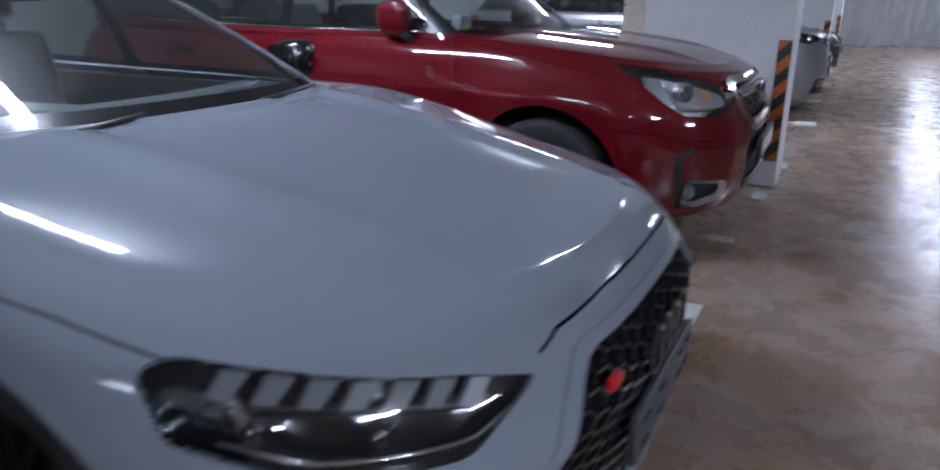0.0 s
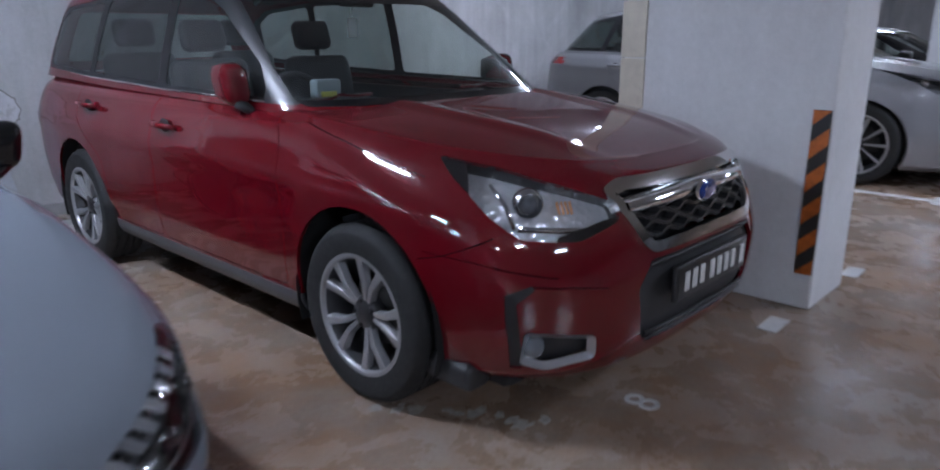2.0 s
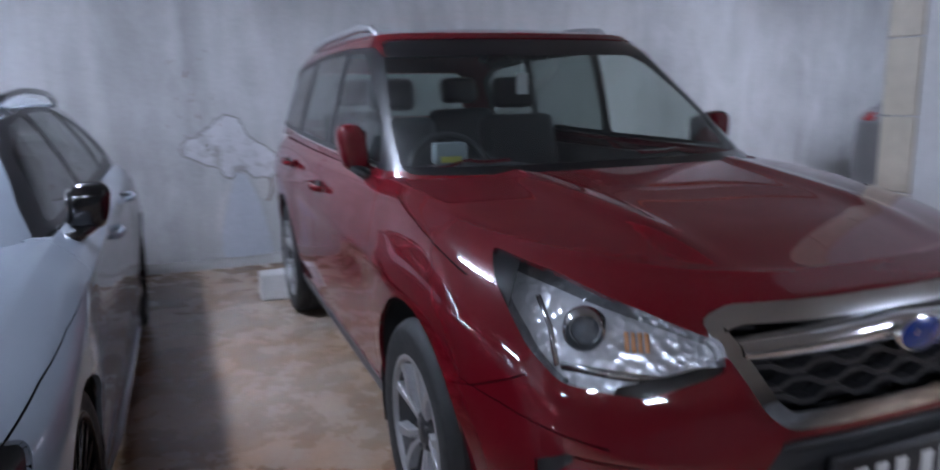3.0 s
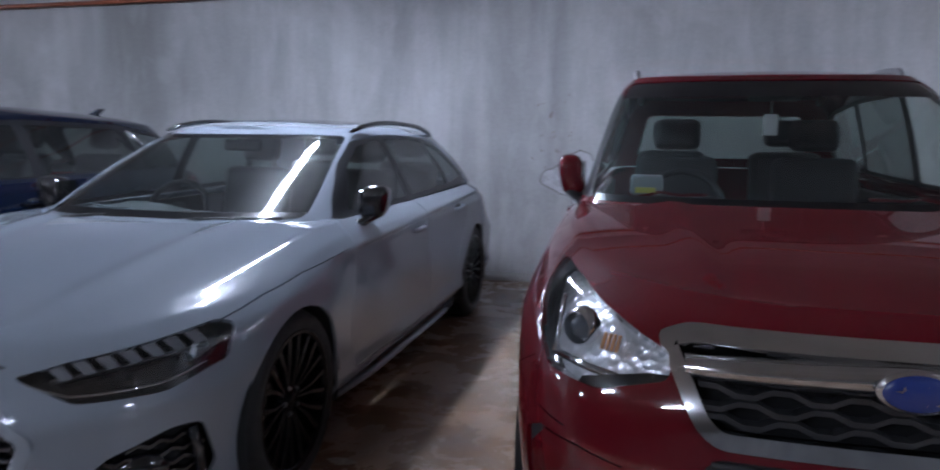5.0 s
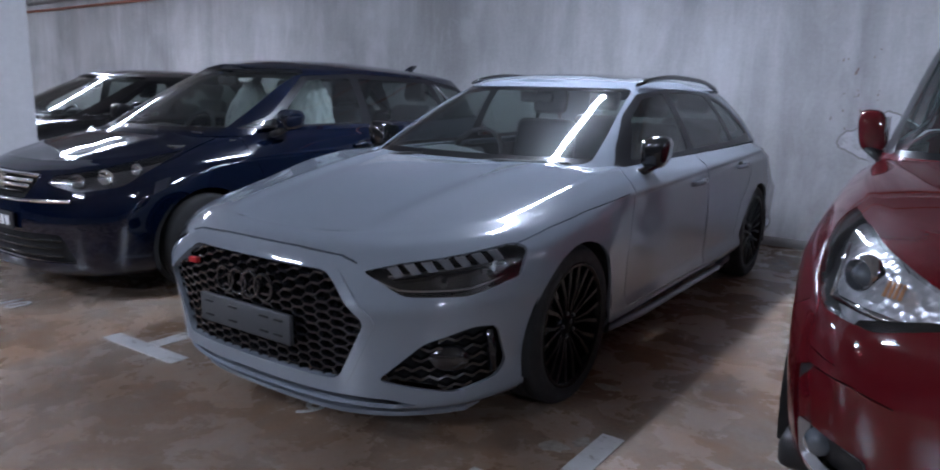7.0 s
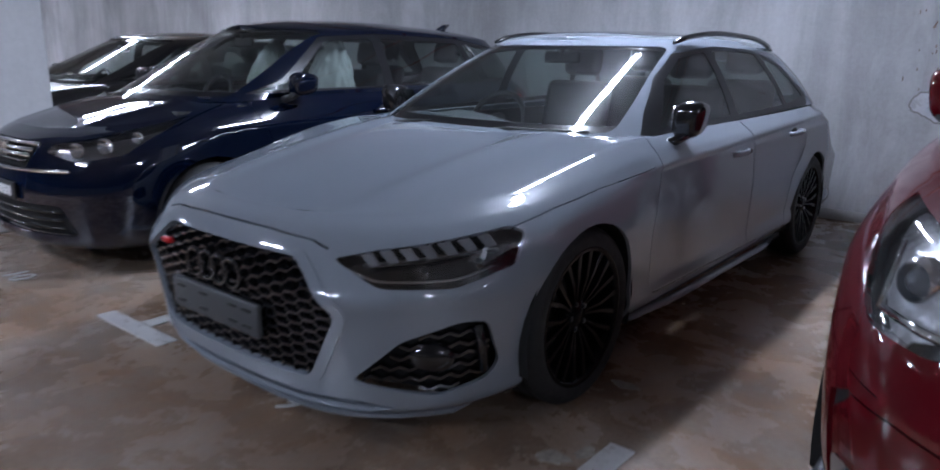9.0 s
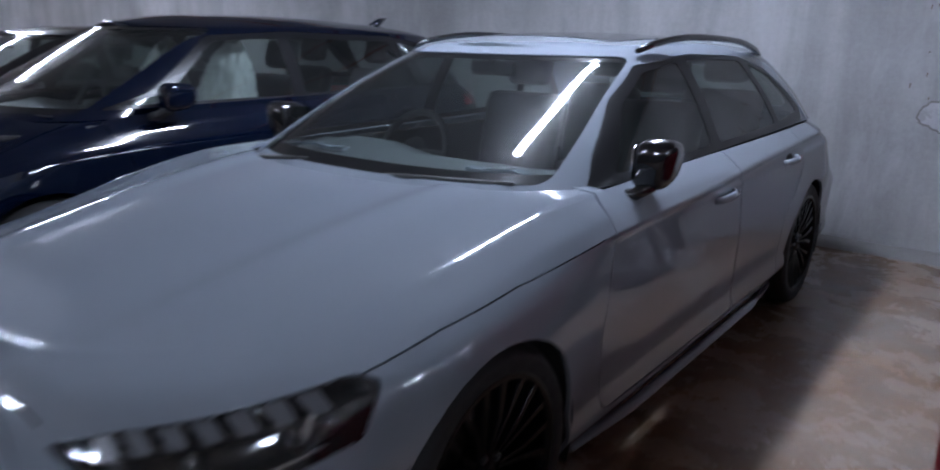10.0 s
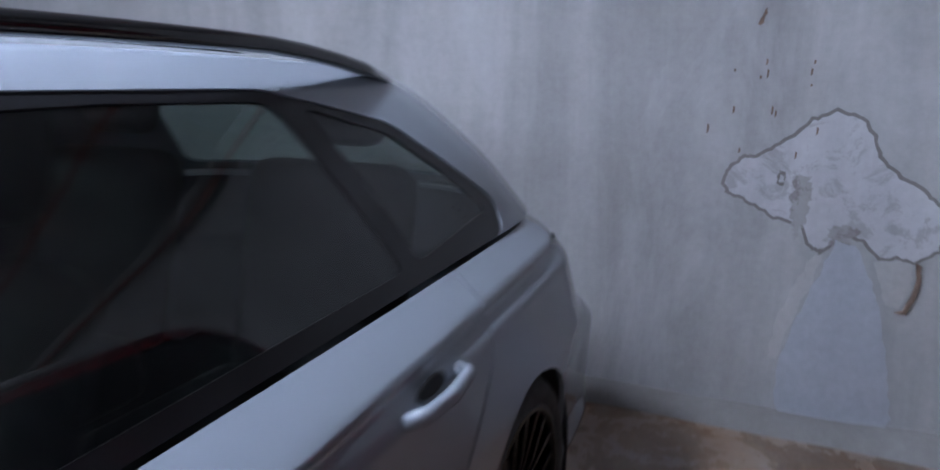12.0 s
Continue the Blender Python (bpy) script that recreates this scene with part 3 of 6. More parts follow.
    part("screen_border", lift(bg, {FRIT}, -0.004), M_BLACK, ws, "black printed edge of windscreen")
    part("rear_window", lift(bg, {BACK}, -0.004), glass_r, root)
    if "sunroof" in sp:
        part("sunroof", lift(bg, {SUN}, 0.002, 0.006), M_BLACK, root, "black glass sunroof")
    # underbody, arch liners and cabin floor
    L, W = sp["length"], sp["half"]
    part("underbody", boxm((-W * 0.80, 0.35, 0.17), (W * 0.80, L - 0.3, 0.30), 0.03), M_LINER, root)
    for h in sp["hubs"]:
        for s in (1, -1):
            bm = bmesh.new()
            ra = r_a + 0.012
            n = 20
            zc = sp["hub_z"] + sp.get("arch_up", 0.0)
            ring = []
            for i in range(n + 1):
                a = -0.35 + (math.pi + 0.7) * i / n
                ring.append([bm.verts.new((s * x, h + ra * math.cos(a), zc + ra * math.sin(a))) for x in (W * 0.985, W * 0.66)])
            for p, q in zip(ring, ring[1:]):
                bm.faces.new((p[0], p[1], q[1], q[0]))
            bm.faces.new([r[1] for r in ring])
            part("arch_liner", bm, M_LINER, root)
    zb = sp["high"][0][0][1]
    y0, y1 = sp["cowl"], L - 0.55
    bm = bmesh.new()
    prof = [(y0 + 0.02, zb - 0.05), (y0 + 0.45, zb - 0.005), (y0 + 0.62, zb - 0.03), (y0 + 0.68, zb - 0.14), (y0 + 0.62, zb - 0.45), (y0, zb - 0.45)]
    n = 14
    rings = []
    for i in range(n + 1):
        x = (i / n * 2 - 1) * W * 0.80
        bow = 0.30 * abs(x / W) ** 2.2
        hood = 0.035 * math.exp(-((x + sp["wheel_x"]) / 0.17) ** 4)
        rings.append([bm.verts.new((x, y + bow * (0.9 if j < 2 else 0.1), z + (hood if j in (1, 2) else 0))) for j, (y, z) in enumerate(prof)])
    for p, q in zip(rings, rings[1:]):
        for j in range(len(prof)):
            bm.faces.new((p[j], p[(j + 1) % len(prof)], q[(j + 1) % len(prof)], q[j]))
    bmesh.ops.recalc_face_normals(bm, faces=bm.faces[:])
    part("dashboard", bm, sp.get("dash_mat", M_DASH), root)
    part("cabin_floor", boxm((-W * 0.8, y0, 0.30), (W * 0.8, y1, 0.36)), M_LINER, root)
    for s in (1, -1):
        part("door_lining", boxm((s * W * 0.87 - 0.02, y0 + 0.25, 0.32), (s * W * 0.87 + 0.02, y1, zb - 0.03), 0.01), M_DASH, root)
    zs = zb - 0.50
    for x in (-0.37, 0.37):
        seat(root, x, y0 + 1.25, zs, sp.get("seat_mat", M_SEAT))
        seat(root, x, y0 + 2.15, zs + 0.02, sp.get("seat_mat", M_SEAT))
    steering_wheel(root, -sp["wheel_x"], y0 + 0.78, zb - 0.06)
    bm = bmesh.new()
    zt = sp["high"][-1][0][1]
    yt = sp["high"][-1][1]
    box(bm, (-0.11, yt + 0.02, zt - 0.115), (0.11, yt + 0.05, zt - 0.055), 0.02)
    tube(bm, [(0, yt + 0.03, zt - 0.06), (0, yt + 0.01, zt - 0.01)], 0.015)
    part("rear_view_mirror", bm, M_DASH, root)
    for i, x0 in enumerate((-0.52, 0.02)):
        bm = bmesh.new()
        tube(bm, [(x0, y0 + 0.05, zb - 0.02), (x0 + 0.25, y0 + 0.04, zb + 0.005), (x0 + 0.58, y0 + 0.16, zb + 0.008)], [0.012, 0.010, 0.006], 8)
        part("wiper", bm, M_PLASTIC, root)
    part("cowl", boxm((-W * 0.80, y0 - 0.10, zb - 0.085), (W * 0.80, y0 + 0.50, zb - 0.06), 0.01), M_PLASTIC, root)
    return made


def last_body(root, bl, body_mat):
    part("body", lift(bl, {BODY}, 0, 0.014), body_mat, root, "painted lower body and wings")


def surf(bl):
    from_bvh = BVH.FromBMesh(bl)
    return from_bvh


def on_front(tree, x, z, back=0.0):
    hit = tree.ray_cast(Vector((x, -2, z)), AY)
    return Vector((x, (hit[0].y if hit[0] else 0.2) + back, z))


OB = Vector((math.cos(radians(35)), math.sin(radians(35)), 0))


def oblique(s):
    return Vector((OB.x * s, OB.y, 0))


def lamp_unit(root, bl, poly, tag, s, housing_mat, label, lip=0.008, a=None):
    """A headlamp: clear cover and a dark housing behind it."""
    u = new("headlight")
    u.parent = root
    tagged(u, label)
    part("lens", lift(bl, {tag}, -0.001), M_LENS, u, "clear cover")
    part("housing", lift(bl, {tag}, -0.055, 0.0), housing_mat, u)
    bm = lift(bl, {tag}, -0.004)
    bound = [e for e in bm.edges if e.is_boundary]
    nrm = {v: v.normal.copy() for e in bound for v in e.verts}
    twin = {v: bm.verts.new(v.co - n * 0.052) for v, n in nrm.items()}
    faces = [f for f in bm.faces]
    for e in bound:
        p, q = e.verts
        bm.faces.new((p, q, twin[q], twin[p]))
    bmesh.ops.delete(bm, geom=faces, context="FACES_ONLY")
    part("rim_wall", bm, M_BLACK, u)
    return u


# ---------------------------------------------------------------- grey estate car
def grey_estate():
    sp = dict(
        length=4.78, half=0.93, mid=2.45, taper=0.06, hubs=(0.925, 3.75), hub_z=0.335, arch=0.354, flare=0.022, flare_top=0.83,
        tuck=(0.815, 0.908, 0.022), creases=((0.27, 0.31, 0.045, 0.018),), cowl=1.26, wheel_x=0.37,
        ypos=(0.0, 0.55, 1.4, 3.4, 4.78),
        low=[
            ((0.125, 0.14, 0.19, 0.19, 0.22), 0.10, 0.75, 0.86, 4.70, 0.5, 3.0, 3.2),
            ((0.165, 0.19, 0.25, 0.26, 0.28), 0.03, 0.80, 0.90, 4.75, 0.5, 3.0, 3.2),
            ((0.30, 0.33, 0.40, 0.42, 0.44), 0.02, 0.80, 0.915, 4.78, 0.5, 3.0, 3.2),
            ((0.46, 0.49, 0.54, 0.56, 0.58), 0.00, 0.80, 0.925, 4.78, 0.5, 3.0, 3.2),
            ((0.525, 0.55, 0.60, 0.625, 0.64), -0.012, 0.80, 0.93, 4.74, 0.55, 3.0, 3.0),
            ((0.60, 0.62, 0.66, 0.69, 0.70), 0.024, 0.85, 0.932, 4.66, 0.60, 3.0, 2.8),
            ((0.66, 0.69, 0.79, 0.825, 0.85), 0.055, 0.90, 0.932, 4.58, 0.62, 2.9, 2.7),
            ((0.715, 0.752, 0.865, 0.885, 0.92), 0.11, 1.00, 0.895, 4.54, 0.62, 2.8, 2.7),
            ((0.735, 0.788, 0.93, 0.955, 0.98), 0.16, 1.10, 0.81, 4.48, 0.62, 2.7, 2.7)],
        bonnet=((0.16, 0.45, 0.9, 1.3, 1.7), (0.737, 0.818, 0.902, 0.945, 0.955)), crown=2.6,
        ridge=lambda x, y: 0.012 * np.exp(-((np.abs(x) - 0.40 - 0.06 * y) / 0.06) ** 2) * min(1, max(0, (y - 0.15) / 0.3)),
        ypos_g=(1.2, 2.0, 3.0, 4.0, 4.75),
        high=[
            ((0.92, 0.94, 0.955, 0.975, 0.985), 1.24, 0.62, 0.80, 4.50, 0.6, 2.5, 2.7),
            ((1.10, 1.12, 1.14, 1.15, 1.15), 1.60, 0.55, 0.715, 4.34, 0.6, 2.6, 2.7),
            ((1.27, 1.285, 1.31, 1.285, 1.25), 1.96, 0.48, 0.605, 4.18, 0.55, 2.7, 2.7),
            ((1.325, 1.34, 1.37, 1.335, 1.28), 2.09, 0.44, 0.535, 4.10, 0.5, 2.7, 2.7)],
        roof=((2.0, 2.3, 2.9, 3.6, 4.15), (1.345, 1.385, 1.41, 1.385, 1.315)),
        door_f=[(1.46, 0.29), (1.42, 0.55), (1.50, 0.90), (1.60, 1.0), (2.60, 1.0), (2.60, 0.29)],
        door_r=[(2.61, 0.29), (2.61, 1.0), (3.62, 1.02), (3.56, 0.80), (3.30, 0.60), (3.25, 0.29)],
        gaps=(((0.52, 0.724), (0.75, 0.768), (1.0, 0.802), (1.42, 0.834)),),
        dlo=[(1.62, 0.955), (1.70, 1.02), (1.94, 1.17), (2.21, 1.285), (2.72, 1.325), (3.3, 1.315), (3.62, 1.245), (3.92, 1.045), (3.90, 0.975), (3.0, 0.94), (1.56, 0.915)],
        panes=[[(1.74, 0.962), (1.98, 1.158), (2.23, 1.264), (2.55, 1.298), (2.56, 0.974)],
               [(2.65, 0.976), (2.64, 1.30), (3.0, 1.305), (3.30, 1.295), (3.44, 0.995)],
               [(3.50, 0.998), (3.38, 1.285), (3.60, 1.225), (3.86, 1.035)]],
        side_glass=M_DEEP,
        screen=[(0.675, 0.945), (0.643, 1.08), (0.555, 1.315)], screen_y=2.3,
        back=[(0.60, 1.02), (0.50, 1.25)], back_y=4.1,
        sunroof=[(-0.42, 2.35), (0.42, 2.35), (0.42, 3.5), (-0.42, 3.5)],
        dash_mat=simple("pale_dash", (0.04, 0.046, 0.048), 0.7, grain=0.15, gscale=120), seat_mat=simple("grey_leather", (0.022, 0.024, 0.026), 0.55, grain=0.2, gscale=90))
    root, bl, bg = car_shell("estate_car", "flat grey estate car with black wheels and honeycomb grille, parked", "parked cars", pose(0, 0, 0), sp, M_GREY)
    grille = [(0.0, 0.64), (0.37, 0.64), (0.55, 0.49), (0.43, 0.255), (0.0, 0.255)]
    g_full = rounded(grille[1:4] + flip(grille[1:4], -1)[::-1], 0.035, 3)
    cut(bl, [(x * 1.07, 0.45 + (z - 0.45) * 1.12) for x, z in g_full], AX, AZ, front_keep(0.5), BUMP)
    cut(bl, g_full, AX, AZ, front_keep(0.5), GRILLE)
    cut(bl, strip([(-0.47, 0.672), (-0.40, 0.690), (-0.2, 0.700), (0.2, 0.700), (0.40, 0.690), (0.47, 0.672)], 0.005), AX, AZ, front_keep(0.4), VOID)
    slot = [(0.60, 0.196), (0.68, 0.175), (0.60, 0.152)]
    cut(bl, slot + flip(slot, -1)[::-1], AX, AZ, front_keep(0.5), CLAD)
    hl = [(0.47, 0.650), (0.60, 0.680), (0.78, 0.703), (1.0, 0.735), (1.055, 0.718), (1.03, 0.622), (0.85, 0.574), (0.62, 0.578)]
    fg = [(0.525, 0.265), (0.69, 0.41), (0.86, 0.462), (0.945, 0.455), (0.985, 0.30), (0.95, 0.25), (0.80, 0.215)]
    for s in (1, -1):
        kp = lambda c, n, s=s: c.x * s > 0.2 and c.y < 0.95 and n.y < 0.1
        cut(bl, rounded(hl, 0.02, 3), oblique(s), AZ, kp, LAMP if s > 0 else LAMP + 100)
        cut(bl, rounded(fg, 0.03, 3), oblique(s), AZ, kp, FOG if s > 0 else FOG + 100)
    made = finish_shell(root, bl, bg, sp, M_GREY, M_GLASS, M_DEEP)
    tree = surf(bl)
    part("grille_frame", lift(bl, {BUMP}, 0.006, 0.03), M_GREY, root)
    part("grille_back", lift(bl, {GRILLE}, -0.075), M_LINER, root)
    part("lower_slot", lift(bl, {CLAD}, -0.03), M_LINER, root)
    # honeycomb
    bm = bmesh.new()
    cw, ch = 0.072, 0.038
    for j in range(-1, 13):
        for i in range(-11, 12):
            cx, cz = i * cw * 0.76, 0.25 + (j + (0.5 if i % 2 else 0)) * ch * 0.94
            hexa = [(cx - cw * 0.5, cz), (cx - cw * 0.26, cz + ch * 0.47), (cx + cw * 0.26, cz + ch * 0.47), (cx + cw * 0.5, cz)]
            for p, q in zip(hexa, hexa[1:]):
                mid = ((p[0] + q[0]) / 2, (p[1] + q[1]) / 2)
                if inside(g_full, mid):
                    a, b = (on_front(tree, r[0], max(0.2, min(0.7, r[1])), 0.0) for r in (p, q))
                    t = 0.0045
                    lo = [a + AZ * -t, a + AZ * t, b + AZ * t, b - AZ * t]
                    fr = [bm.verts.new(v + AY * 0.012) for v in lo]
                    bk = [bm.verts.new(v + AY * 0.05) for v in lo]
                    bm.faces.new(fr)
                    for k in range(4):
                        bm.faces.new((fr[k], fr[(k + 1) % 4], bk[(k + 1) % 4], bk[k]))
    bmesh.ops.recalc_face_normals(bm, faces=bm.faces[:])
    part("honeycomb_grille", bm, bpy.data.materials.get("dark_chrome") or simple("dark_chrome", (0.045, 0.045, 0.05), 0.16, 0.7, 0.5), root, "gloss black honeycomb mesh", smooth=False)
    pl = part("plate_holder", boxm((-0.26, -0.014, 0.355), (0.26, 0.006, 0.468), 0.006), simple("grey_plastic", (0.05, 0.054, 0.058), 0.5, grain=0.1), root, "blank dark grey number plate holder")
    for dx in (-0.2, -0.06, 0.12, 0.2):
        for dz in (0.385, 0.44):
            part("slot", boxm((dx - 0.025, -0.018, dz - 0.004), (dx + 0.025, -0.012, dz + 0.004), 0.002), M_LINER, pl)
    part("badge", boxm((-0.365, 0.010, 0.568), (-0.310, 0.028, 0.590), 0.004), simple("badge_red", (0.5, 0.01, 0.015), 0.35), root, "small red badge")
    for i in range(4):
        bm = bmesh.new()
        prof = [(0.048 + 0.006 * math.cos(t), 0.006 * math.sin(t)) for t in (2 * math.pi * k / 8 for k in range(8))]
        lathe(bm, prof, 32, Matrix.Translation((-0.111 + 0.074 * i, -0.005, 0.545)) @ pose(0, 0, 0, 0, 0, 90), True)
        part("ring", bm, M_BLACK, root)
    for s in (1, -1):
        off = 0 if s > 0 else 100
        u = lamp_unit(root, bl, hl, LAMP + off, s, M_BLACK, "dark matrix headlight with light bars")
        ob = oblique(s)
        side = Vector((-OB.y * s, OB.x, 0))
        def at(p, z, back):
            o = ob * p + AZ * z - side * 3
            h = tree.ray_cast(o, side)
            return (h[0] if h[0] else ob * p + AZ * z) + side * back
        m_drl = simple("light_guide", (0.17, 0.175, 0.185), 0.3) if "light_guide" not in bpy.data.materials else bpy.data.materials["light_guide"]
        def blade(poly, back, depth):
            """A plate behind the cover, along its curve."""
            bm = bmesh.new()
            f = [bm.verts.new(at(p, z, back)) for p, z in poly]
            r = [bm.verts.new(v.co + side * depth) for v in f]
            bm.faces.new(f)
            bm.faces.new(r[::-1])
            for k in range(len(f)):
                bm.faces.new((f[k], f[(k + 1) % len(f)], r[(k + 1) % len(f)], r[k]))
            bmesh.ops.recalc_face_normals(bm, faces=bm.faces[:])
            return bm
        top = pchip((0.47, 0.60, 0.78, 1.0), (0.642, 0.670, 0.693, 0.722))
        for i in range(7):
            p = 0.555 + 0.058 * i
            t0, t1 = float(top(p)), float(top(p + 0.034))
            part("light_bar", blade([(p, t0), (p + 0.034, t1), (p + 0.062, t1 - 0.030), (p + 0.034, t0 - 0.030)], 0.012, 0.012), m_drl, u, smooth=False)
        part("lamp_shelf", blade([(0.56, 0.632), (0.75, 0.655), (0.96, 0.672), (0.97, 0.664), (0.75, 0.645), (0.57, 0.624)], 0.018, 0.02), M_DKALLOY, u, smooth=False)
        part("lamp_post", blade([(0.93, 0.690), (0.945, 0.692), (0.925, 0.630), (0.905, 0.630)], 0.020, 0.012), M_CHROME, u, smooth=False)
        bm = bmesh.new()
        tube(bm, [at(0.52 + 0.04 * i, float(pchip((0.52, 0.62, 0.83, 0.96), (0.622, 0.592, 0.594, 0.624))(0.52 + 0.04 * i)), 0.014) for i in range(12)], 0.0045, 8)
        part("light_strip", bm, M_CHROME, u)
        for p, z in ((0.74, 0.615), (0.90, 0.635)):
            bm = bmesh.new()
            c = at(p, z, 0.03)
            bmesh.ops.create_uvsphere(bm, u_segments=20, v_segments=12, radius=0.034)
            for v in bm.verts:
                v.co = c + Vector((v.co.x, v.co.y * 0.6, v.co.z * 0.8))
            part("projector", bm, M_BLACK, u)
        # lower intake
        part("intake_back", lift(bl, {FOG + off}, -0.05), M_LINER, root)
        bm = bmesh.new()
        fin = shrink(fg, 0.008)
        for j in range(6):
            z = 0.235 + j * 0.036
            for i in range(16):
                p0, p1 = 0.53 + i * 0.03, 0.53 + (i + 1) * 0.03
                zz = [z + (0.010 if (i + k + j) % 2 else -0.004) for k in (0, 1)]
                if inside(fin, (p0, zz[0])) and inside(fin, (p1, zz[1])):
                    a, b = at(p0, zz[0], 0.012), at(p1, zz[1], 0.012)
                    lo = [a - AZ * 0.005, a + AZ * 0.005, b + AZ * 0.005, b - AZ * 0.005]
                    fr = [bm.verts.new(v) for v in lo]
                    bk = [bm.verts.new(v + side * 0.03) for v in lo]
                    bm.faces.new(fr)
                    for k in range(4):
                        bm.faces.new((fr[k], fr[(k + 1) % 4], bk[(k + 1) % 4], bk[k]))
        bmesh.ops.recalc_face_normals(bm, faces=bm.faces[:])
        part("intake_mesh", bm, M_BLACK, root, smooth=False)
        bm = bmesh.new()
        bmesh.ops.create_uvsphere(bm, u_segments=24, v_segments=12, radius=1)
        c = at(0.775, 0.345, 0.018)
        for v in bm.verts:
            v.co = c + ob * v.co.x * 0.075 + side * v.co.y * 0.030 + AZ * v.co.z * 0.050
        part("intake_pod", bm, M_BLACK, root, "round gloss black pod in intake")
        bm = bmesh.new()
        tube(bm, [at(0.935, 0.28, 0.005), at(0.93, 0.36, 0.0), at(0.915, 0.44, 0.005)], [0.016, 0.018, 0.014], 8, 1.0)
        part("intake_blade", bm, M_BLACK, root)
        mirror_pod(root, s, 0.90, 1.78, 1.005, (0.125, 0.18, 0.155), M_BLACK, M_BLACK)
        door_handle(made["front_door", s], s, 0.905, 2.40, 0.805, 0.20, M_GREY)
        door_handle(made["rear_door", s], s, 0.905, 3.31, 0.842, 0.20, M_GREY)
        # roof rail
        bm = bmesh.new()
        n = 14
        pts = []
        for i in range(n + 1):
            t = i / n
            y = 2.27 + t * 1.50
            zr = float(pchip((2.27, 2.42, 2.8, 3.3, 3.65, 3.78), (1.334, 1.366, 1.395, 1.386, 1.348, 1.318))(y))
            pts.append((s * (0.565 + 0.03 * math.sin(t * 3.1)), y, zr))
        tube(bm, pts, [0.010] + [0.017] * (n - 1) + [0.010], 10, 0.9)
        part("roof_rail", bm, M_BLACK, root, "black roof rail")
        # side blade
        bm = bmesh.new()
        tube(bm, [(s * 0.88, 1.35, 0.205), (s * 0.905, 1.7, 0.205), (s * 0.91, 2.9, 0.21), (s * 0.885, 3.28, 0.215)], [0.016, 0.022, 0.022, 0.016], 10, 0.8)
        part("side_skirt", bm, M_GREY, root)
        for h in sp["hubs"]:
            wheel(root, s * 0.80, h, 0.335, 0.335, 0.258, 0.235, s, 10, M_WBLACK, M_WBLACK, True, 0.07, 0.17)
    # front splitter
    bm = bmesh.new()
    for off, z0, z1, yy in ((0, 0.098, 0.116, 0.0),):
        n = 30
        rings = []
        for i in range(n + 1):
            x = (i / n * 2 - 1) * 0.74
            y = 0.07 + 0.62 * abs(x / 0.90) ** 4 + 0.05 * (x / 0.9) ** 2
            rings.append([bm.verts.new(p) for p in ((x, y + 0.015, z0), (x, y + 0.01, z1), (x, y + 0.14, z1 + 0.01), (x, y + 0.12, z0))])
        for p, q in zip(rings, rings[1:]):
            for k in range(4):
                bm.faces.new((p[k], p[(k + 1) % 4], q[(k + 1) % 4], q[k]))
        bm.faces.new(rings[0]); bm.faces.new(rings[-1][::-1])
    bmesh.ops.recalc_face_normals(bm, faces=bm.faces[:])
    part("front_splitter", bm, M_GREY, root, "grey front splitter blade", smooth=False)
    last_body(root, bl, M_GREY)
    bl.free(); bg.free()
    return root


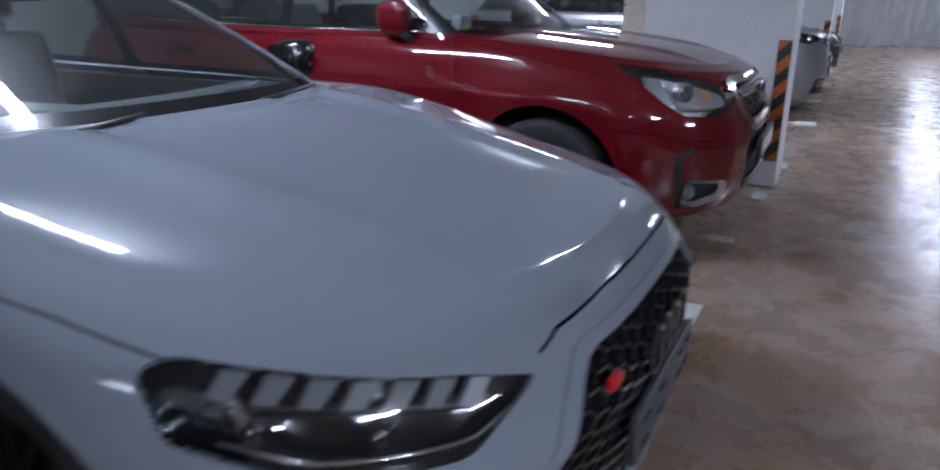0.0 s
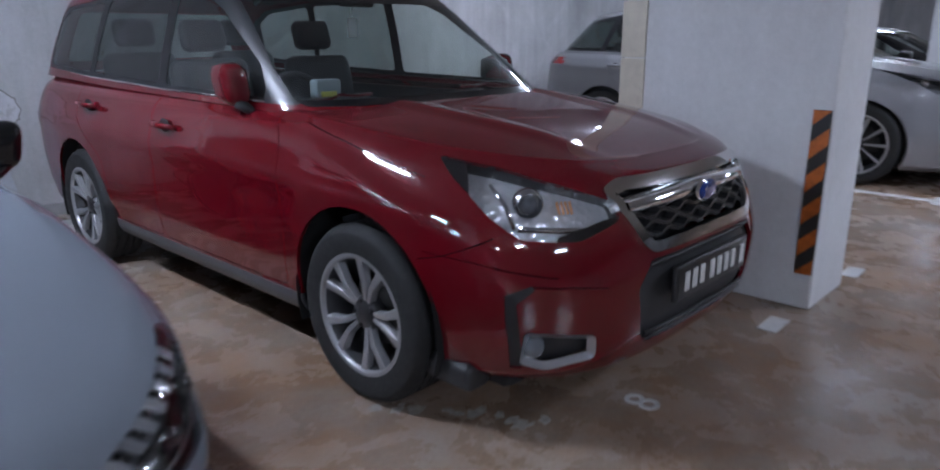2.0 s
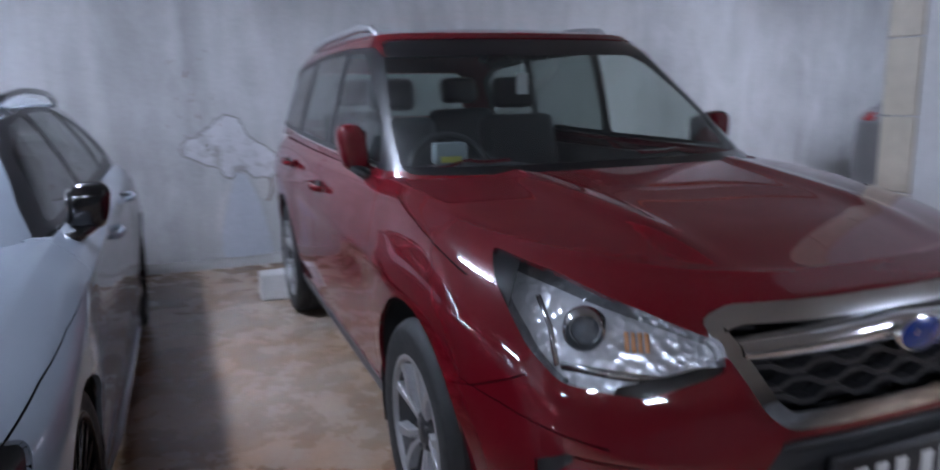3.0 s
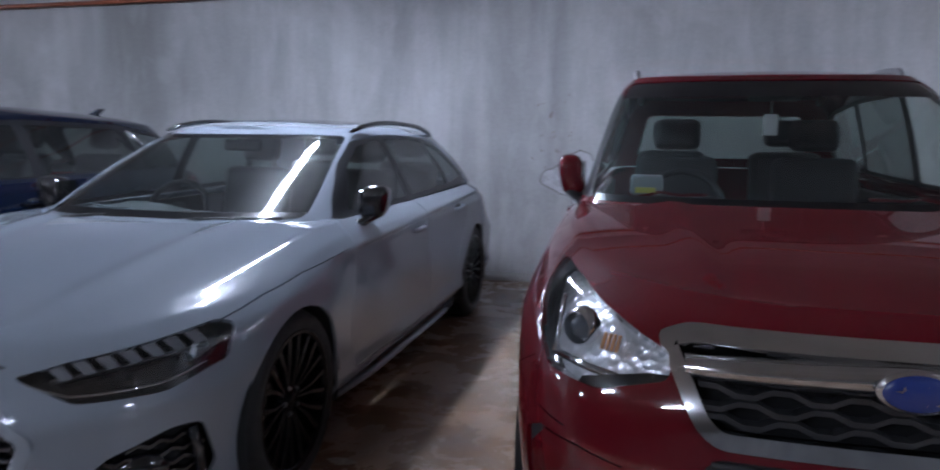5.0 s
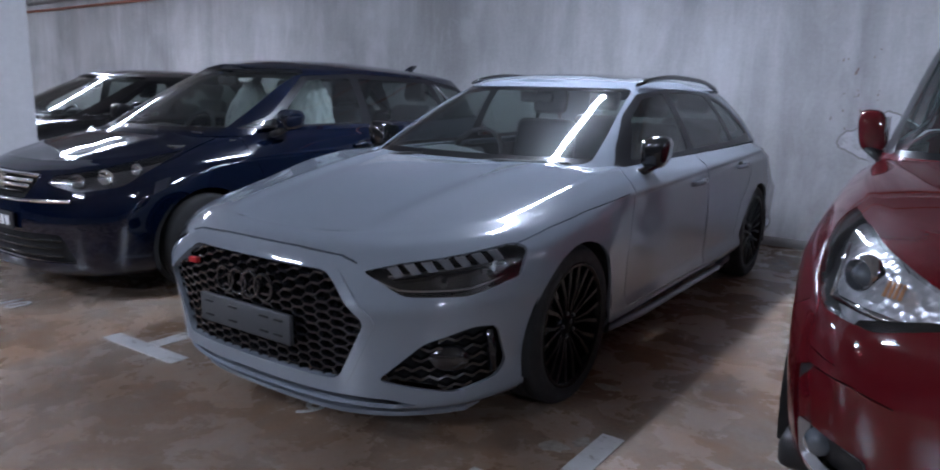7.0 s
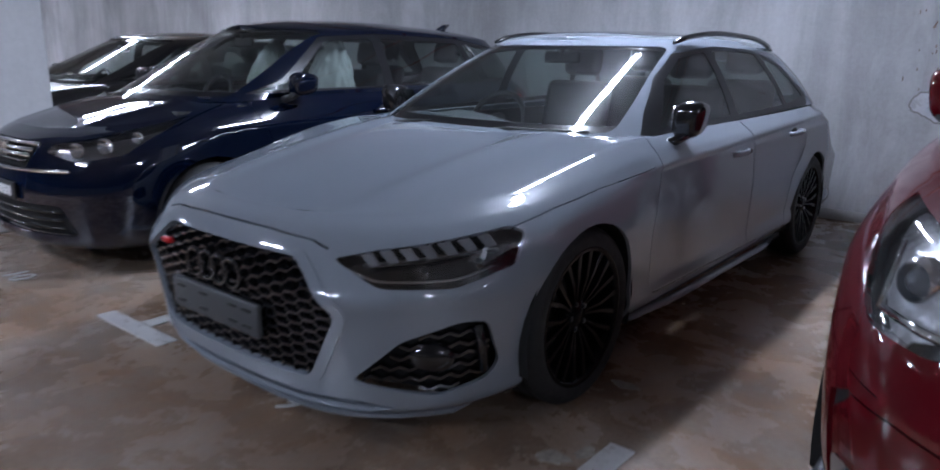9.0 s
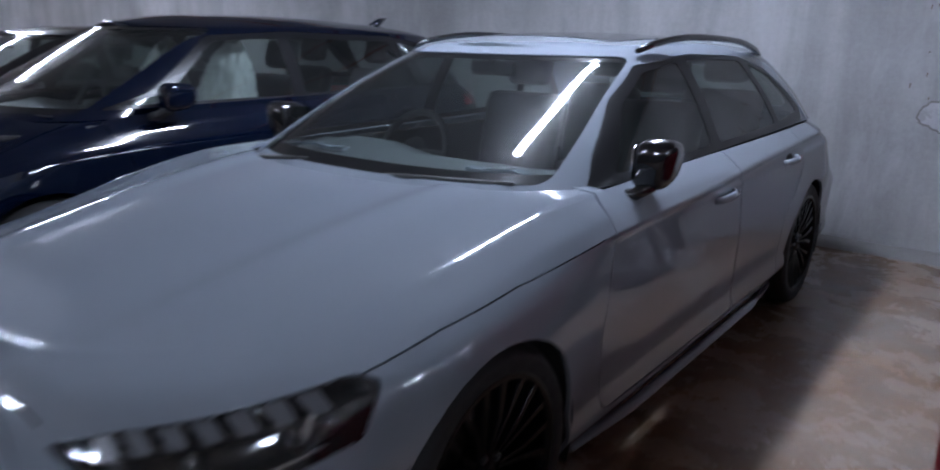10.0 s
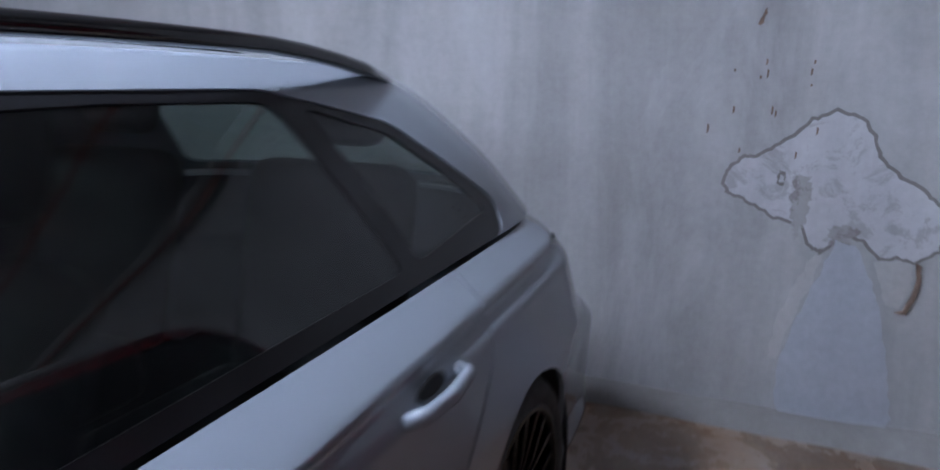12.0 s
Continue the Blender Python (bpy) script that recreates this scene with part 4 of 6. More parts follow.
# ---------------------------------------------------------------- red sport utility car
def red_suv():
    """A tall red car with a chrome grille, its mirrors folded."""
    sp = dict(
        length=4.58, half=0.90, mid=2.35, taper=0.05, hubs=(0.93, 3.57), hub_z=0.345, arch=0.40, arch_up=0.015, flare=0.018, flare_top=0.95,
        creases=((0.80, 0.86, 0.06, 0.010), (0.34, 0.36, 0.07, -0.010)), cowl=1.20, wheel_x=0.37,
        ypos=(0.0, 0.55, 1.4, 3.4, 4.58),
        low=[
            ((0.22, 0.23, 0.24, 0.25, 0.28), 0.14, 0.70, 0.84, 4.46, 0.5, 3.2, 3.4),
            ((0.27, 0.28, 0.30, 0.31, 0.34), 0.06, 0.72, 0.875, 4.53, 0.5, 3.2, 3.4),
            ((0.40, 0.42, 0.45, 0.46, 0.50), 0.01, 0.74, 0.89, 4.56, 0.5, 3.4, 3.4),
            ((0.54, 0.56, 0.60, 0.62, 0.64), 0.00, 0.76, 0.898, 4.58, 0.5, 3.4, 3.4),
            ((0.68, 0.71, 0.76, 0.78, 0.80), 0.02, 0.80, 0.900, 4.57, 0.5, 3.2, 3.4),
            ((0.80, 0.83, 0.90, 0.92, 0.94), 0.06, 0.86, 0.888, 4.53, 0.5, 3.0, 3.4),
            ((0.89, 0.925, 1.00, 1.02, 1.05), 0.12, 0.95, 0.855, 4.47, 0.5, 2.9, 3.4),
            ((0.92, 0.975, 1.055, 1.08, 1.11), 0.19, 1.00, 0.79, 4.43, 0.5, 2.8, 3.4)],
        bonnet=((0.19, 0.45, 0.9, 1.3, 1.7), (0.93, 1.00, 1.06, 1.095, 1.10)), crown=3.2,
        ridge=lambda x, y: 0.014 * np.exp(-((np.abs(x) - 0.33 - 0.10 * y) / 0.045) ** 2) * min(1, max(0, (y - 0.2) / 0.3)),
        ypos_g=(1.2, 2.0, 3.0, 4.0, 4.6),
        high=[
            ((1.04, 1.055, 1.07, 1.10, 1.12), 1.15, 0.50, 0.81, 4.45, 0.45, 2.7, 3.4),
            ((1.27, 1.29, 1.31, 1.32, 1.33), 1.48, 0.44, 0.755, 4.37, 0.45, 2.8, 3.4),
            ((1.51, 1.535, 1.56, 1.55, 1.52), 1.84, 0.38, 0.675, 4.24, 0.4, 2.9, 3.4),
            ((1.575, 1.60, 1.625, 1.61, 1.57), 1.95, 0.36, 0.62, 4.18, 0.4, 2.9, 3.4)],
        roof=((1.97, 2.3, 2.9, 3.7, 4.25), (1.60, 1.645, 1.67, 1.655, 1.59)),
        door_f=[(1.42, 0.34), (1.38, 0.60), (1.40, 0.95), (1.52, 1.12), (2.52, 1.12), (2.55, 0.34)],
        door_r=[(2.56, 0.34), (2.53, 1.12), (3.55, 1.15), (3.50, 0.90), (3.20, 0.68), (3.12, 0.34)],
        gaps=(((0.62, 0.90), (1.0, 0.975), (1.3, 1.03)), ((0.16, 0.62), (0.40, 0.655), (0.58, 0.665))),
        sill_mat=simple("sill_grey", (0.07, 0.072, 0.076), 0.45, grain=0.2), sill=[(1.30, 0.20), (1.30, 0.325), (3.20, 0.335), (3.20, 0.20)],
        dlo=[(1.42, 1.075), (1.57, 1.22), (1.91, 1.47), (2.09, 1.545), (2.6, 1.57), (3.3, 1.565), (3.95, 1.52), (4.12, 1.44), (4.18, 1.20), (4.14, 1.155), (3.0, 1.095)],
        panes=[[(1.60, 1.10), (1.70, 1.235), (2.06, 1.465), (2.22, 1.525), (2.49, 1.54), (2.52, 1.115)],
               [(2.60, 1.12), (2.57, 1.545), (3.32, 1.54), (3.42, 1.14)],
               [(3.48, 1.145), (3.40, 1.535), (3.90, 1.50), (4.06, 1.43), (4.12, 1.21), (4.10, 1.175)]],
        screen=[(0.755, 1.07), (0.735, 1.22), (0.635, 1.575)], screen_y=2.2, shade_band=0.075,
        back=[(0.62, 1.18), (0.54, 1.50)], back_y=4.0)
    root, bl, bg = car_shell("sport_utility_car", "metallic red sport utility car with chrome grille, parked nose out", "parked cars", RED_POSE, sp, M_RED)
    gr = [(0.0, 0.905), (0.43, 0.89), (0.50, 0.865), (0.415, 0.69), (0.37, 0.655), (0.0, 0.64)]
    g_full = rounded(gr[1:5] + flip(gr[1:5], -1)[::-1], 0.025, 3)
    cut(bl, g_full, AX, AZ, front_keep(0.5), BUMP)
    g_in = shrink(g_full, 0.035)
    cut(bl, g_in, AX, AZ, front_keep(0.5), GRILLE)
    lowgr = [(0.37, 0.635), (0.45, 0.55), (0.41, 0.37), (0.34, 0.33)]
    l_full = rounded(lowgr + flip(lowgr, -1)[::-1], 0.02, 3)
    cut(bl, l_full, AX, AZ, front_keep(0.5), CLAD)
    hl = [(0.44, 0.775), (0.455, 0.83), (0.62, 0.885), (0.80, 0.935), (0.985, 0.965), (0.96, 0.91), (0.86, 0.79), (0.78, 0.735), (0.60, 0.725)]
    fg = [(0.535, 0.335), (0.545, 0.425), (0.775, 0.445), (0.785, 0.325), (0.70, 0.30)]
    for s in (1, -1):
        kp = lambda c, n, s=s: c.x * s > 0.2 and c.y < 0.95 and n.y < 0.3
        off = 0 if s > 0 else 100
        cut(bl, rounded(hl, 0.02, 3), oblique(s), AZ, kp, LAMP + off)
        cut(bl, rounded(fg, 0.02, 3), oblique(s), AZ, kp, FOG + off)
        cut(bl, [(0.772, 0.300), (0.792, 0.465), (0.800, 0.535), (0.745, 0.585), (0.755, 0.598), (0.835, 0.562), (0.832, 0.47), (0.806, 0.300)], oblique(s), AZ, kp, TRIM + off)
        cut(bl, strip([(0.752, 0.593), (0.62, 0.590), (0.50, 0.575)], 0.004), oblique(s), AZ, kp, VOID)
        cut(bl, strip([(0.86, 0.735), (0.93, 0.70), (1.01, 0.66), (1.08, 0.635)], 0.003), oblique(s), AZ, kp, VOID, (BODY,))
    made = finish_shell(root, bl, bg, sp, M_RED, M_GLASS, M_DEEP)
    tree = surf(bl)
    part("grille_frame", lift(bl, {BUMP}, 0.014, 0.05), M_CHROME, root, "chrome hexagonal grille frame")
    part("grille_back", lift(bl, {GRILLE}, -0.06), M_LINER, root)
    part("lower_grille", lift(bl, {CLAD}, -0.02, 0.02), M_PLASTIC, root)
    # chrome wing bar with round badge
    bm = bmesh.new()
    rings = []
    for i in range(25):
        x = (i / 24 * 2 - 1) * 0.44
        zc = 0.808 + 0.012 * (1 - abs(x) / 0.44)
        hgt = 0.024 + 0.012 * (1 - abs(x) / 0.44)
        p = on_front(tree, x, zc, -0.012)
        rings.append([bm.verts.new(p + v) for v in (AZ * -hgt + AY * 0.05, AZ * -hgt * 0.8, AY * -0.012, AZ * hgt * 0.8, AZ * hgt + AY * 0.05)])
    for p, q in zip(rings, rings[1:]):
        for k in range(4):
            bm.faces.new((p[k], p[k + 1], q[k + 1], q[k]))
    bmesh.ops.recalc_face_normals(bm, faces=bm.faces[:])
    part("grille_bar", bm, M_CHROME, root, "chrome wing bar across grille")
    for nm, sc, mt, dy in (("badge_rim", 1.0, M_CHROME, 0.0), ("badge", 0.86, simple("badge_blue", (0.01, 0.03, 0.16), 0.2, coat=1.0), -0.006)):
        bm = bmesh.new()
        bmesh.ops.create_uvsphere(bm, u_segments=32, v_segments=14, radius=1)
        c = on_front(tree, 0, 0.812, -0.03)
        for v in bm.verts:
            v.co = c + Vector((v.co.x * 0.078 * sc, v.co.y * 0.014 + dy, v.co.z * 0.045 * sc))
        part(nm, bm, mt, root)
    for dx, dz, r in ((-0.03, 0.006, 0.012), (0.012, 0.012, 0.008), (0.03, 0.0, 0.007), (0.012, -0.014, 0.007), (0.035, -0.016, 0.006)):
        bm = bmesh.new()
        c = on_front(tree, 0, 0.812, -0.048)
        star = [(r * (1 if k % 2 == 0 else 0.3) * math.cos(k * math.pi / 4) * 1.3, r * (1 if k % 2 == 0 else 0.3) * math.sin(k * math.pi / 4)) for k in range(8)]
        prism(bm, star, AX, AZ, AY, 0.006, c + Vector((dx, 0, dz)))
        part("badge_star", bm, M_CHROME, root, smooth=False)
    bm = bmesh.new()
    box(bm, (-0.03, 2.02, 1.335), (0.03, 2.028, 1.43), 0.004)
    tube(bm, [(0, 2.024, 1.43), (0, 2.02, 1.50)], 0.002, 6)
    part("hanging_tag", bm, M_FIXT, root, "white tag hanging from mirror")
    bm = boxm((-0.60, 1.52, 1.085), (-0.47, 1.58, 1.165), 0.012)
    iu = part("toll_unit", bm, simple("unit_grey", (0.22, 0.25, 0.27), 0.4), root, "small grey toll unit on dashboard")
    part("card", boxm((-0.58, 1.514, 1.092), (-0.50, 1.521, 1.115), 0.002), simple("card_yellow", (0.45, 0.42, 0.08), 0.4), iu, "yellow card")
    # dark mesh bars with offset links
    for j, z in enumerate((0.855, 0.765, 0.735, 0.705)):
        bm = bmesh.new()
        half = 0.42 - 0.30 * max(0, 0.8 - z)
        n = 22
        pts = []
        for i in range(n + 1):
            x = (i / n * 2 - 1) * half
            pts.append(on_front(tree, x, z + (0.011 if (i // 2 + j) % 2 else -0.004), 0.012))
        for a, b in zip(pts, pts[1:]):
            lo = [a - AZ * 0.006, a + AZ * 0.006, b + AZ * 0.006, b - AZ * 0.006]
            fr = [bm.verts.new(v) for v in lo]
            bk = [bm.verts.new(v + AY * 0.035) for v in lo]
            bm.faces.new(fr)
            for k in range(4):
                bm.faces.new((fr[k], fr[(k + 1) % 4], bk[(k + 1) % 4], bk[k]))
        bmesh.ops.recalc_face_normals(bm, faces=bm.faces[:])
        part("grille_slat", bm, M_DKALLOY, root, smooth=False)
    for z in (0.622, 0.375, 0.35):
        bm = bmesh.new()
        tube(bm, [on_front(tree, (i / 12 * 2 - 1) * 0.38, z, 0.0) for i in range(13)], 0.008, 6)
        part("lower_slat", bm, M_PLASTIC, root)
    # number plate: frame, plate and plain bars for its characters
    pl = part("number_plate", boxm((-0.285, -0.022, 0.465), (0.285, -0.002, 0.595), 0.006), M_PLASTIC, root, "black number plate with pale characters")
    m_ch = simple("plate_character", (0.62, 0.62, 0.6), 0.4)
    part("plate_border", boxm((-0.275, -0.025, 0.472), (0.275, -0.018, 0.588), 0.004), simple("plate_black", (0.012, 0.012, 0.013), 0.35), pl)
    for i in range(8):
        x = -0.215 + i * 0.058 + (0.02 if i > 2 else 0) + (0.02 if i > 6 else 0)
        part("bar", boxm((x - 0.017, -0.029, 0.495), (x + 0.017, -0.024, 0.565), 0.003), m_ch, pl)
    for s in (1, -1):
        off = 0 if s > 0 else 100
        m_refl = bpy.data.materials.get("lamp_reflector") or reflector()
        u = lamp_unit(root, bl, hl, LAMP + off, s, m_refl, "clear headlight with chrome reflector")
        ob = oblique(s)
        side = Vector((-OB.y * s, OB.x, 0))

        def at(p, z, back):
            h = tree.ray_cast(ob * p + AZ * z - side * 3, side)
            return (h[0] if h[0] else ob * p + AZ * z) + side * back
        bm = bmesh.new()
        c = at(0.735, 0.83, 0.03)
        mt = Matrix.Translation(c) @ Matrix.Rotation(math.atan2(side.y, side.x), 4, "Z")
        lathe(bm, [(0.0, -0.024), (0.017, -0.020), (0.028, -0.006), (0.032, 0.01)], 32, mt)
        pj = part("projector", bm, bpy.data.materials.get("projector_glass") or simple("projector_glass", (0.16, 0.18, 0.2), 0.04, 0.3, 1.0), u)
        bm = bmesh.new()
        lathe(bm, [(0.033, 0.012), (0.040, -0.016), (0.046, -0.012), (0.052, 0.02)], 32, mt)
        part("projector_ring", bm, M_CHROME, pj)
        bm = bmesh.new()
        tube(bm, [at(0.79, 0.76, 0.02), at(0.81, 0.83, 0.02), at(0.845, 0.885, 0.02)], 0.007, 8)
        part("light_guide", bm, M_CHROME, u)
        bm = bmesh.new()
        tube(bm, [at(0.56, 0.75, 0.025), at(0.66, 0.755, 0.025), at(0.78, 0.76, 0.025)], 0.010, 8)
        part("light_guide", bm, M_CHROME, u)
        bm = bmesh.new()
        for i in range(4):
            tube(bm, [at(0.60 + 0.014 * i, 0.80, 0.03), at(0.604 + 0.014 * i, 0.835, 0.03)], 0.005, 6)
        part("indicator", bm, bpy.data.materials.get("amber") or simple("amber", (0.62, 0.30, 0.14), 0.25), u, "amber indicator")
        bm = lift(bl, {LAMP + off}, -0.008)
        lay = bm.faces.layers.int["p"]
        cut(bm, [(0.955, 0.70), (0.915, 0.85), (0.895, 1.0), (1.1, 1.0), (1.1, 0.8)], ob, AZ, lambda c, n: True, 77)
        bmesh.ops.delete(bm, geom=[f for f in bm.faces if f[lay] != 77], context="FACES")
        part("lamp_tail", bm, M_BLACK, u, "black rear end of lamp")
        bm = lift(bl, {LAMP + off}, -0.012)
        lay = bm.faces.layers.int["p"]
        cut(bm, [(0.40, 0.70), (0.40, 0.785), (0.50, 0.778), (0.58, 0.758), (0.66, 0.738), (0.68, 0.70)], ob, AZ, lambda c, n: True, 78)
        bmesh.ops.delete(bm, geom=[f for f in bm.faces if f[lay] != 78], context="FACES")
        part("lamp_wedge", bm, M_BLACK, u, "black lower corner of lamp")
        part("bumper_notch", lift(bl, {TRIM + off}, -0.012, 0.0), M_PLASTIC, root, "black channel beside fog light")
        # fog lamp in a chrome frame
        fu = new("fog_light")
        fu.parent = root
        part("fog_back", lift(bl, {FOG + off}, -0.04), M_PLASTIC, fu)
        bm = bmesh.new()
        rim = rounded(fg, 0.02, 3)
        ins = shrink(rim, 0.022)
        a = [bm.verts.new(at(p, z, -0.008)) for p, z in rim]
        b = [bm.verts.new(at(p, z, 0.02)) for p, z in ins]
        for i in range(len(a)):
            bm.faces.new((a[i], a[(i + 1) % len(a)], b[(i + 1) % len(a)], b[i]))
        part("fog_frame", bm, bpy.data.materials.get("satin_chrome") or simple("satin_chrome", (0.50, 0.51, 0.53), 0.28, 0.8), fu, "chrome fog light frame")
        bm = bmesh.new()
        mt = Matrix.Translation(at(0.735, 0.378, 0.02)) @ Matrix.Rotation(math.atan2(side.y, side.x), 4, "Z")
        lathe(bm, [(0.0, -0.02), (0.025, -0.014), (0.036, 0.0), (0.04, 0.012)], 28, mt)
        part("fog_lens", bm, bpy.data.materials["projector_glass"], fu)
        # sill cladding before the wheel
        part("bumper_corner", boxm((s * 0.80 - 0.06, 0.40, 0.19), (s * 0.80 + 0.06, 0.62, 0.29), 0.03, 3), M_PLASTIC, root)
        mirror_pod(root, s, 0.86, 1.78, 1.15, (0.105, 0.19, 0.175), M_RED, M_PLASTIC)
        door_handle(made["front_door", s], s, 0.895, 2.37, 0.935, 0.21, M_RED)
        door_handle(made["rear_door", s], s, 0.895, 3.30, 0.975, 0.21, M_RED)
        bm = bmesh.new()
        pts = [(s * 0.60, 2.25, 1.59), (s * 0.605, 2.36, 1.645), (s * 0.61, 2.6, 1.665), (s * 0.61, 3.4, 1.66), (s * 0.60, 3.8, 1.635), (s * 0.595, 3.92, 1.57)]
        tube(bm, pts, [0.014, 0.018, 0.018, 0.018, 0.018, 0.014], 10)
        part("roof_rail", bm, M_ALLOY, root, "silver roof rail")
        bm = bmesh.new()
        tube(bm, [(s * 0.797, 1.62, 1.082), (s * 0.802, 2.5, 1.09), (s * 0.80, 3.4, 1.115), (s * 0.79, 4.05, 1.145)], 0.007, 6)
        part("belt_moulding", bm, M_CHROME, root, "thin chrome belt moulding")
        for h in sp["hubs"]:
            wheel(root, s * 0.785, h, 0.345, 0.345, 0.232, 0.225, s, 5, M_ALLOY, M_DKALLOY, True, 0.125, 0.28)
    last_body(root, bl, M_RED)
    bl.free(); bg.free()
    return root


# ---------------------------------------------------------------- other parked cars
def plain_spec(L, W, Ht, hubs, r, belt, nose, cowl, top_y, rear_y, roof_rear, wagon=True):
    """Levels of an ordinary car from its main sizes."""
    b = belt
    zf = [0.16, 0.20, 0.33, 0.47, 0.59, nose - 0.085, nose - 0.03, nose]
    zs = [0.19, 0.25, 0.41, 0.56, 0.69, b - 0.15, b - 0.06, b]
    ws = [0.93, 0.965, 0.985, 0.997, 1.0, 0.985, 0.95, 0.87]
    yf = [0.10, 0.03, 0.01, 0.0, 0.02, 0.06, 0.12, 0.18]
    yb = [0.08, 0.03, 0.0, 0.0, 0.01, 0.04, 0.08, 0.12]
    low = []
    for i in range(8):
        mid = zf[i] + (zs[i] - zf[i]) * 0.28
        low.append(((zf[i], mid, zs[i] - 0.015 * i / 7, zs[i] + 0.01, zs[i] + 0.03), yf[i], 0.75 + 0.045 * i, W * ws[i], L - yb[i], 0.5, 3.0 - 0.05 * i, 3.2))
    zt = Ht - 0.075
    high = []
    for k, (f, wf) in enumerate(((0.0, 0.865), (0.42, 0.795), (0.84, 0.69), (1.0, 0.62))):
        z = b - 0.02 + (zt - b) * f
        high.append(((z - 0.015, z, z + 0.02 * (1 - 0.3 * f), z - 0.015 * f, z - 0.05 * f), cowl - 0.03 + (top_y - cowl) * f, 0.58 - 0.15 * f, W * wf, L - 0.13 + (roof_rear - L + 0.13) * f, 0.45, 2.6, 3.0))
    t = lambda y: b + 0.02 + (Ht - 0.11 - b) * min(1, max(0, (y - cowl - 0.42) / (top_y - cowl + 0.05)))
    dr = rear_y
    dlo = [(cowl + 0.34, b + 0.01), (cowl + 0.62, t(cowl + 0.62) - 0.02), (top_y + 0.22, Ht - 0.135), (top_y + 0.8, Ht - 0.10), (dr - 0.75, Ht - 0.115), (dr - 0.28, Ht - 0.19), (dr, b + 0.09), (dr - 0.05, b + 0.055)]
    by = 0.5 * (hubs[0] + hubs[1]) + 0.28
    panes = [[(cowl + 0.74, b + 0.035), (cowl + 0.80, t(cowl + 0.80) - 0.05), (top_y + 0.25, Ht - 0.165), (by - 0.05, Ht - 0.135), (by - 0.04, b + 0.04)],
             [(by + 0.05, b + 0.045), (by + 0.04, Ht - 0.135), (dr - 0.80, Ht - 0.15), (dr - 0.68, b + 0.06)],
             [(dr - 0.62, b + 0.065), (dr - 0.72, Ht - 0.155), (dr - 0.32, Ht - 0.21), (dr - 0.06, b + 0.095)]]
    panes.append([(cowl + 0.42, b + 0.03), (cowl + 0.68, t(cowl + 0.68) - 0.06), (cowl + 0.69, b + 0.035)])
    return dict(
        length=L, half=W, mid=L / 2, taper=0.06, hubs=hubs, hub_z=r, arch=r + 0.035, flare=0.012, flare_top=b - 0.08,
        creases=((b - 0.20, b - 0.10, 0.045, 0.010), (0.30, 0.36, 0.05, 0.010)), cowl=cowl, wheel_x=0.36,
        ypos=(0.0, 0.55, 1.4, L - 1.3, L), low=low,
        bonnet=((0.18, 0.5, 0.85, cowl, cowl + 0.4), (nose, nose + (b - nose) * 0.52, nose + (b - nose) * 0.86, b + 0.012, b + 0.015)), crown=2.8,
        ridge=lambda x, y: 0.010 * np.exp(-((np.abs(x) - 0.40 - 0.08 * y) / 0.06) ** 2) * min(1, max(0, (y - 0.2) / 0.3)),
        ypos_g=(1.0, 1.9, 2.8, 3.7, L), high=high,
        roof=((top_y, top_y + 0.35, top_y + 0.9, roof_rear - 0.5, roof_rear + 0.1), (Ht - 0.062, Ht - 0.015, Ht, Ht - 0.03, Ht - 0.09)),
        door_f=[(hubs[0] + 0.50, 0.30), (hubs[0] + 0.47, 0.6), (cowl + 0.32, b - 0.06), (cowl + 0.42, b + 0.04), (by, b + 0.04), (by, 0.30)],
        door_r=[(by + 0.012, 0.30), (by + 0.012, b + 0.04), (hubs[1] + 0.05, b + 0.05), (hubs[1] - 0.10, b - 0.20), (hubs[1] - 0.44, 0.62), (hubs[1] - 0.48, 0.30)],
        gaps=(((0.55, nose - 0.01), (0.9, nose + (b - nose) * 0.58), (cowl + 0.25, b - 0.03)),),
        dlo=dlo, panes=panes,
        screen=[(W * 0.77, b - 0.005), (W * 0.735, b + 0.15), (W * 0.63, zt - 0.015)], screen_y=top_y + 0.25,
        back=[(W * 0.62, b + 0.08), (W * 0.56, zt - 0.06)], back_y=roof_rear - 0.4)


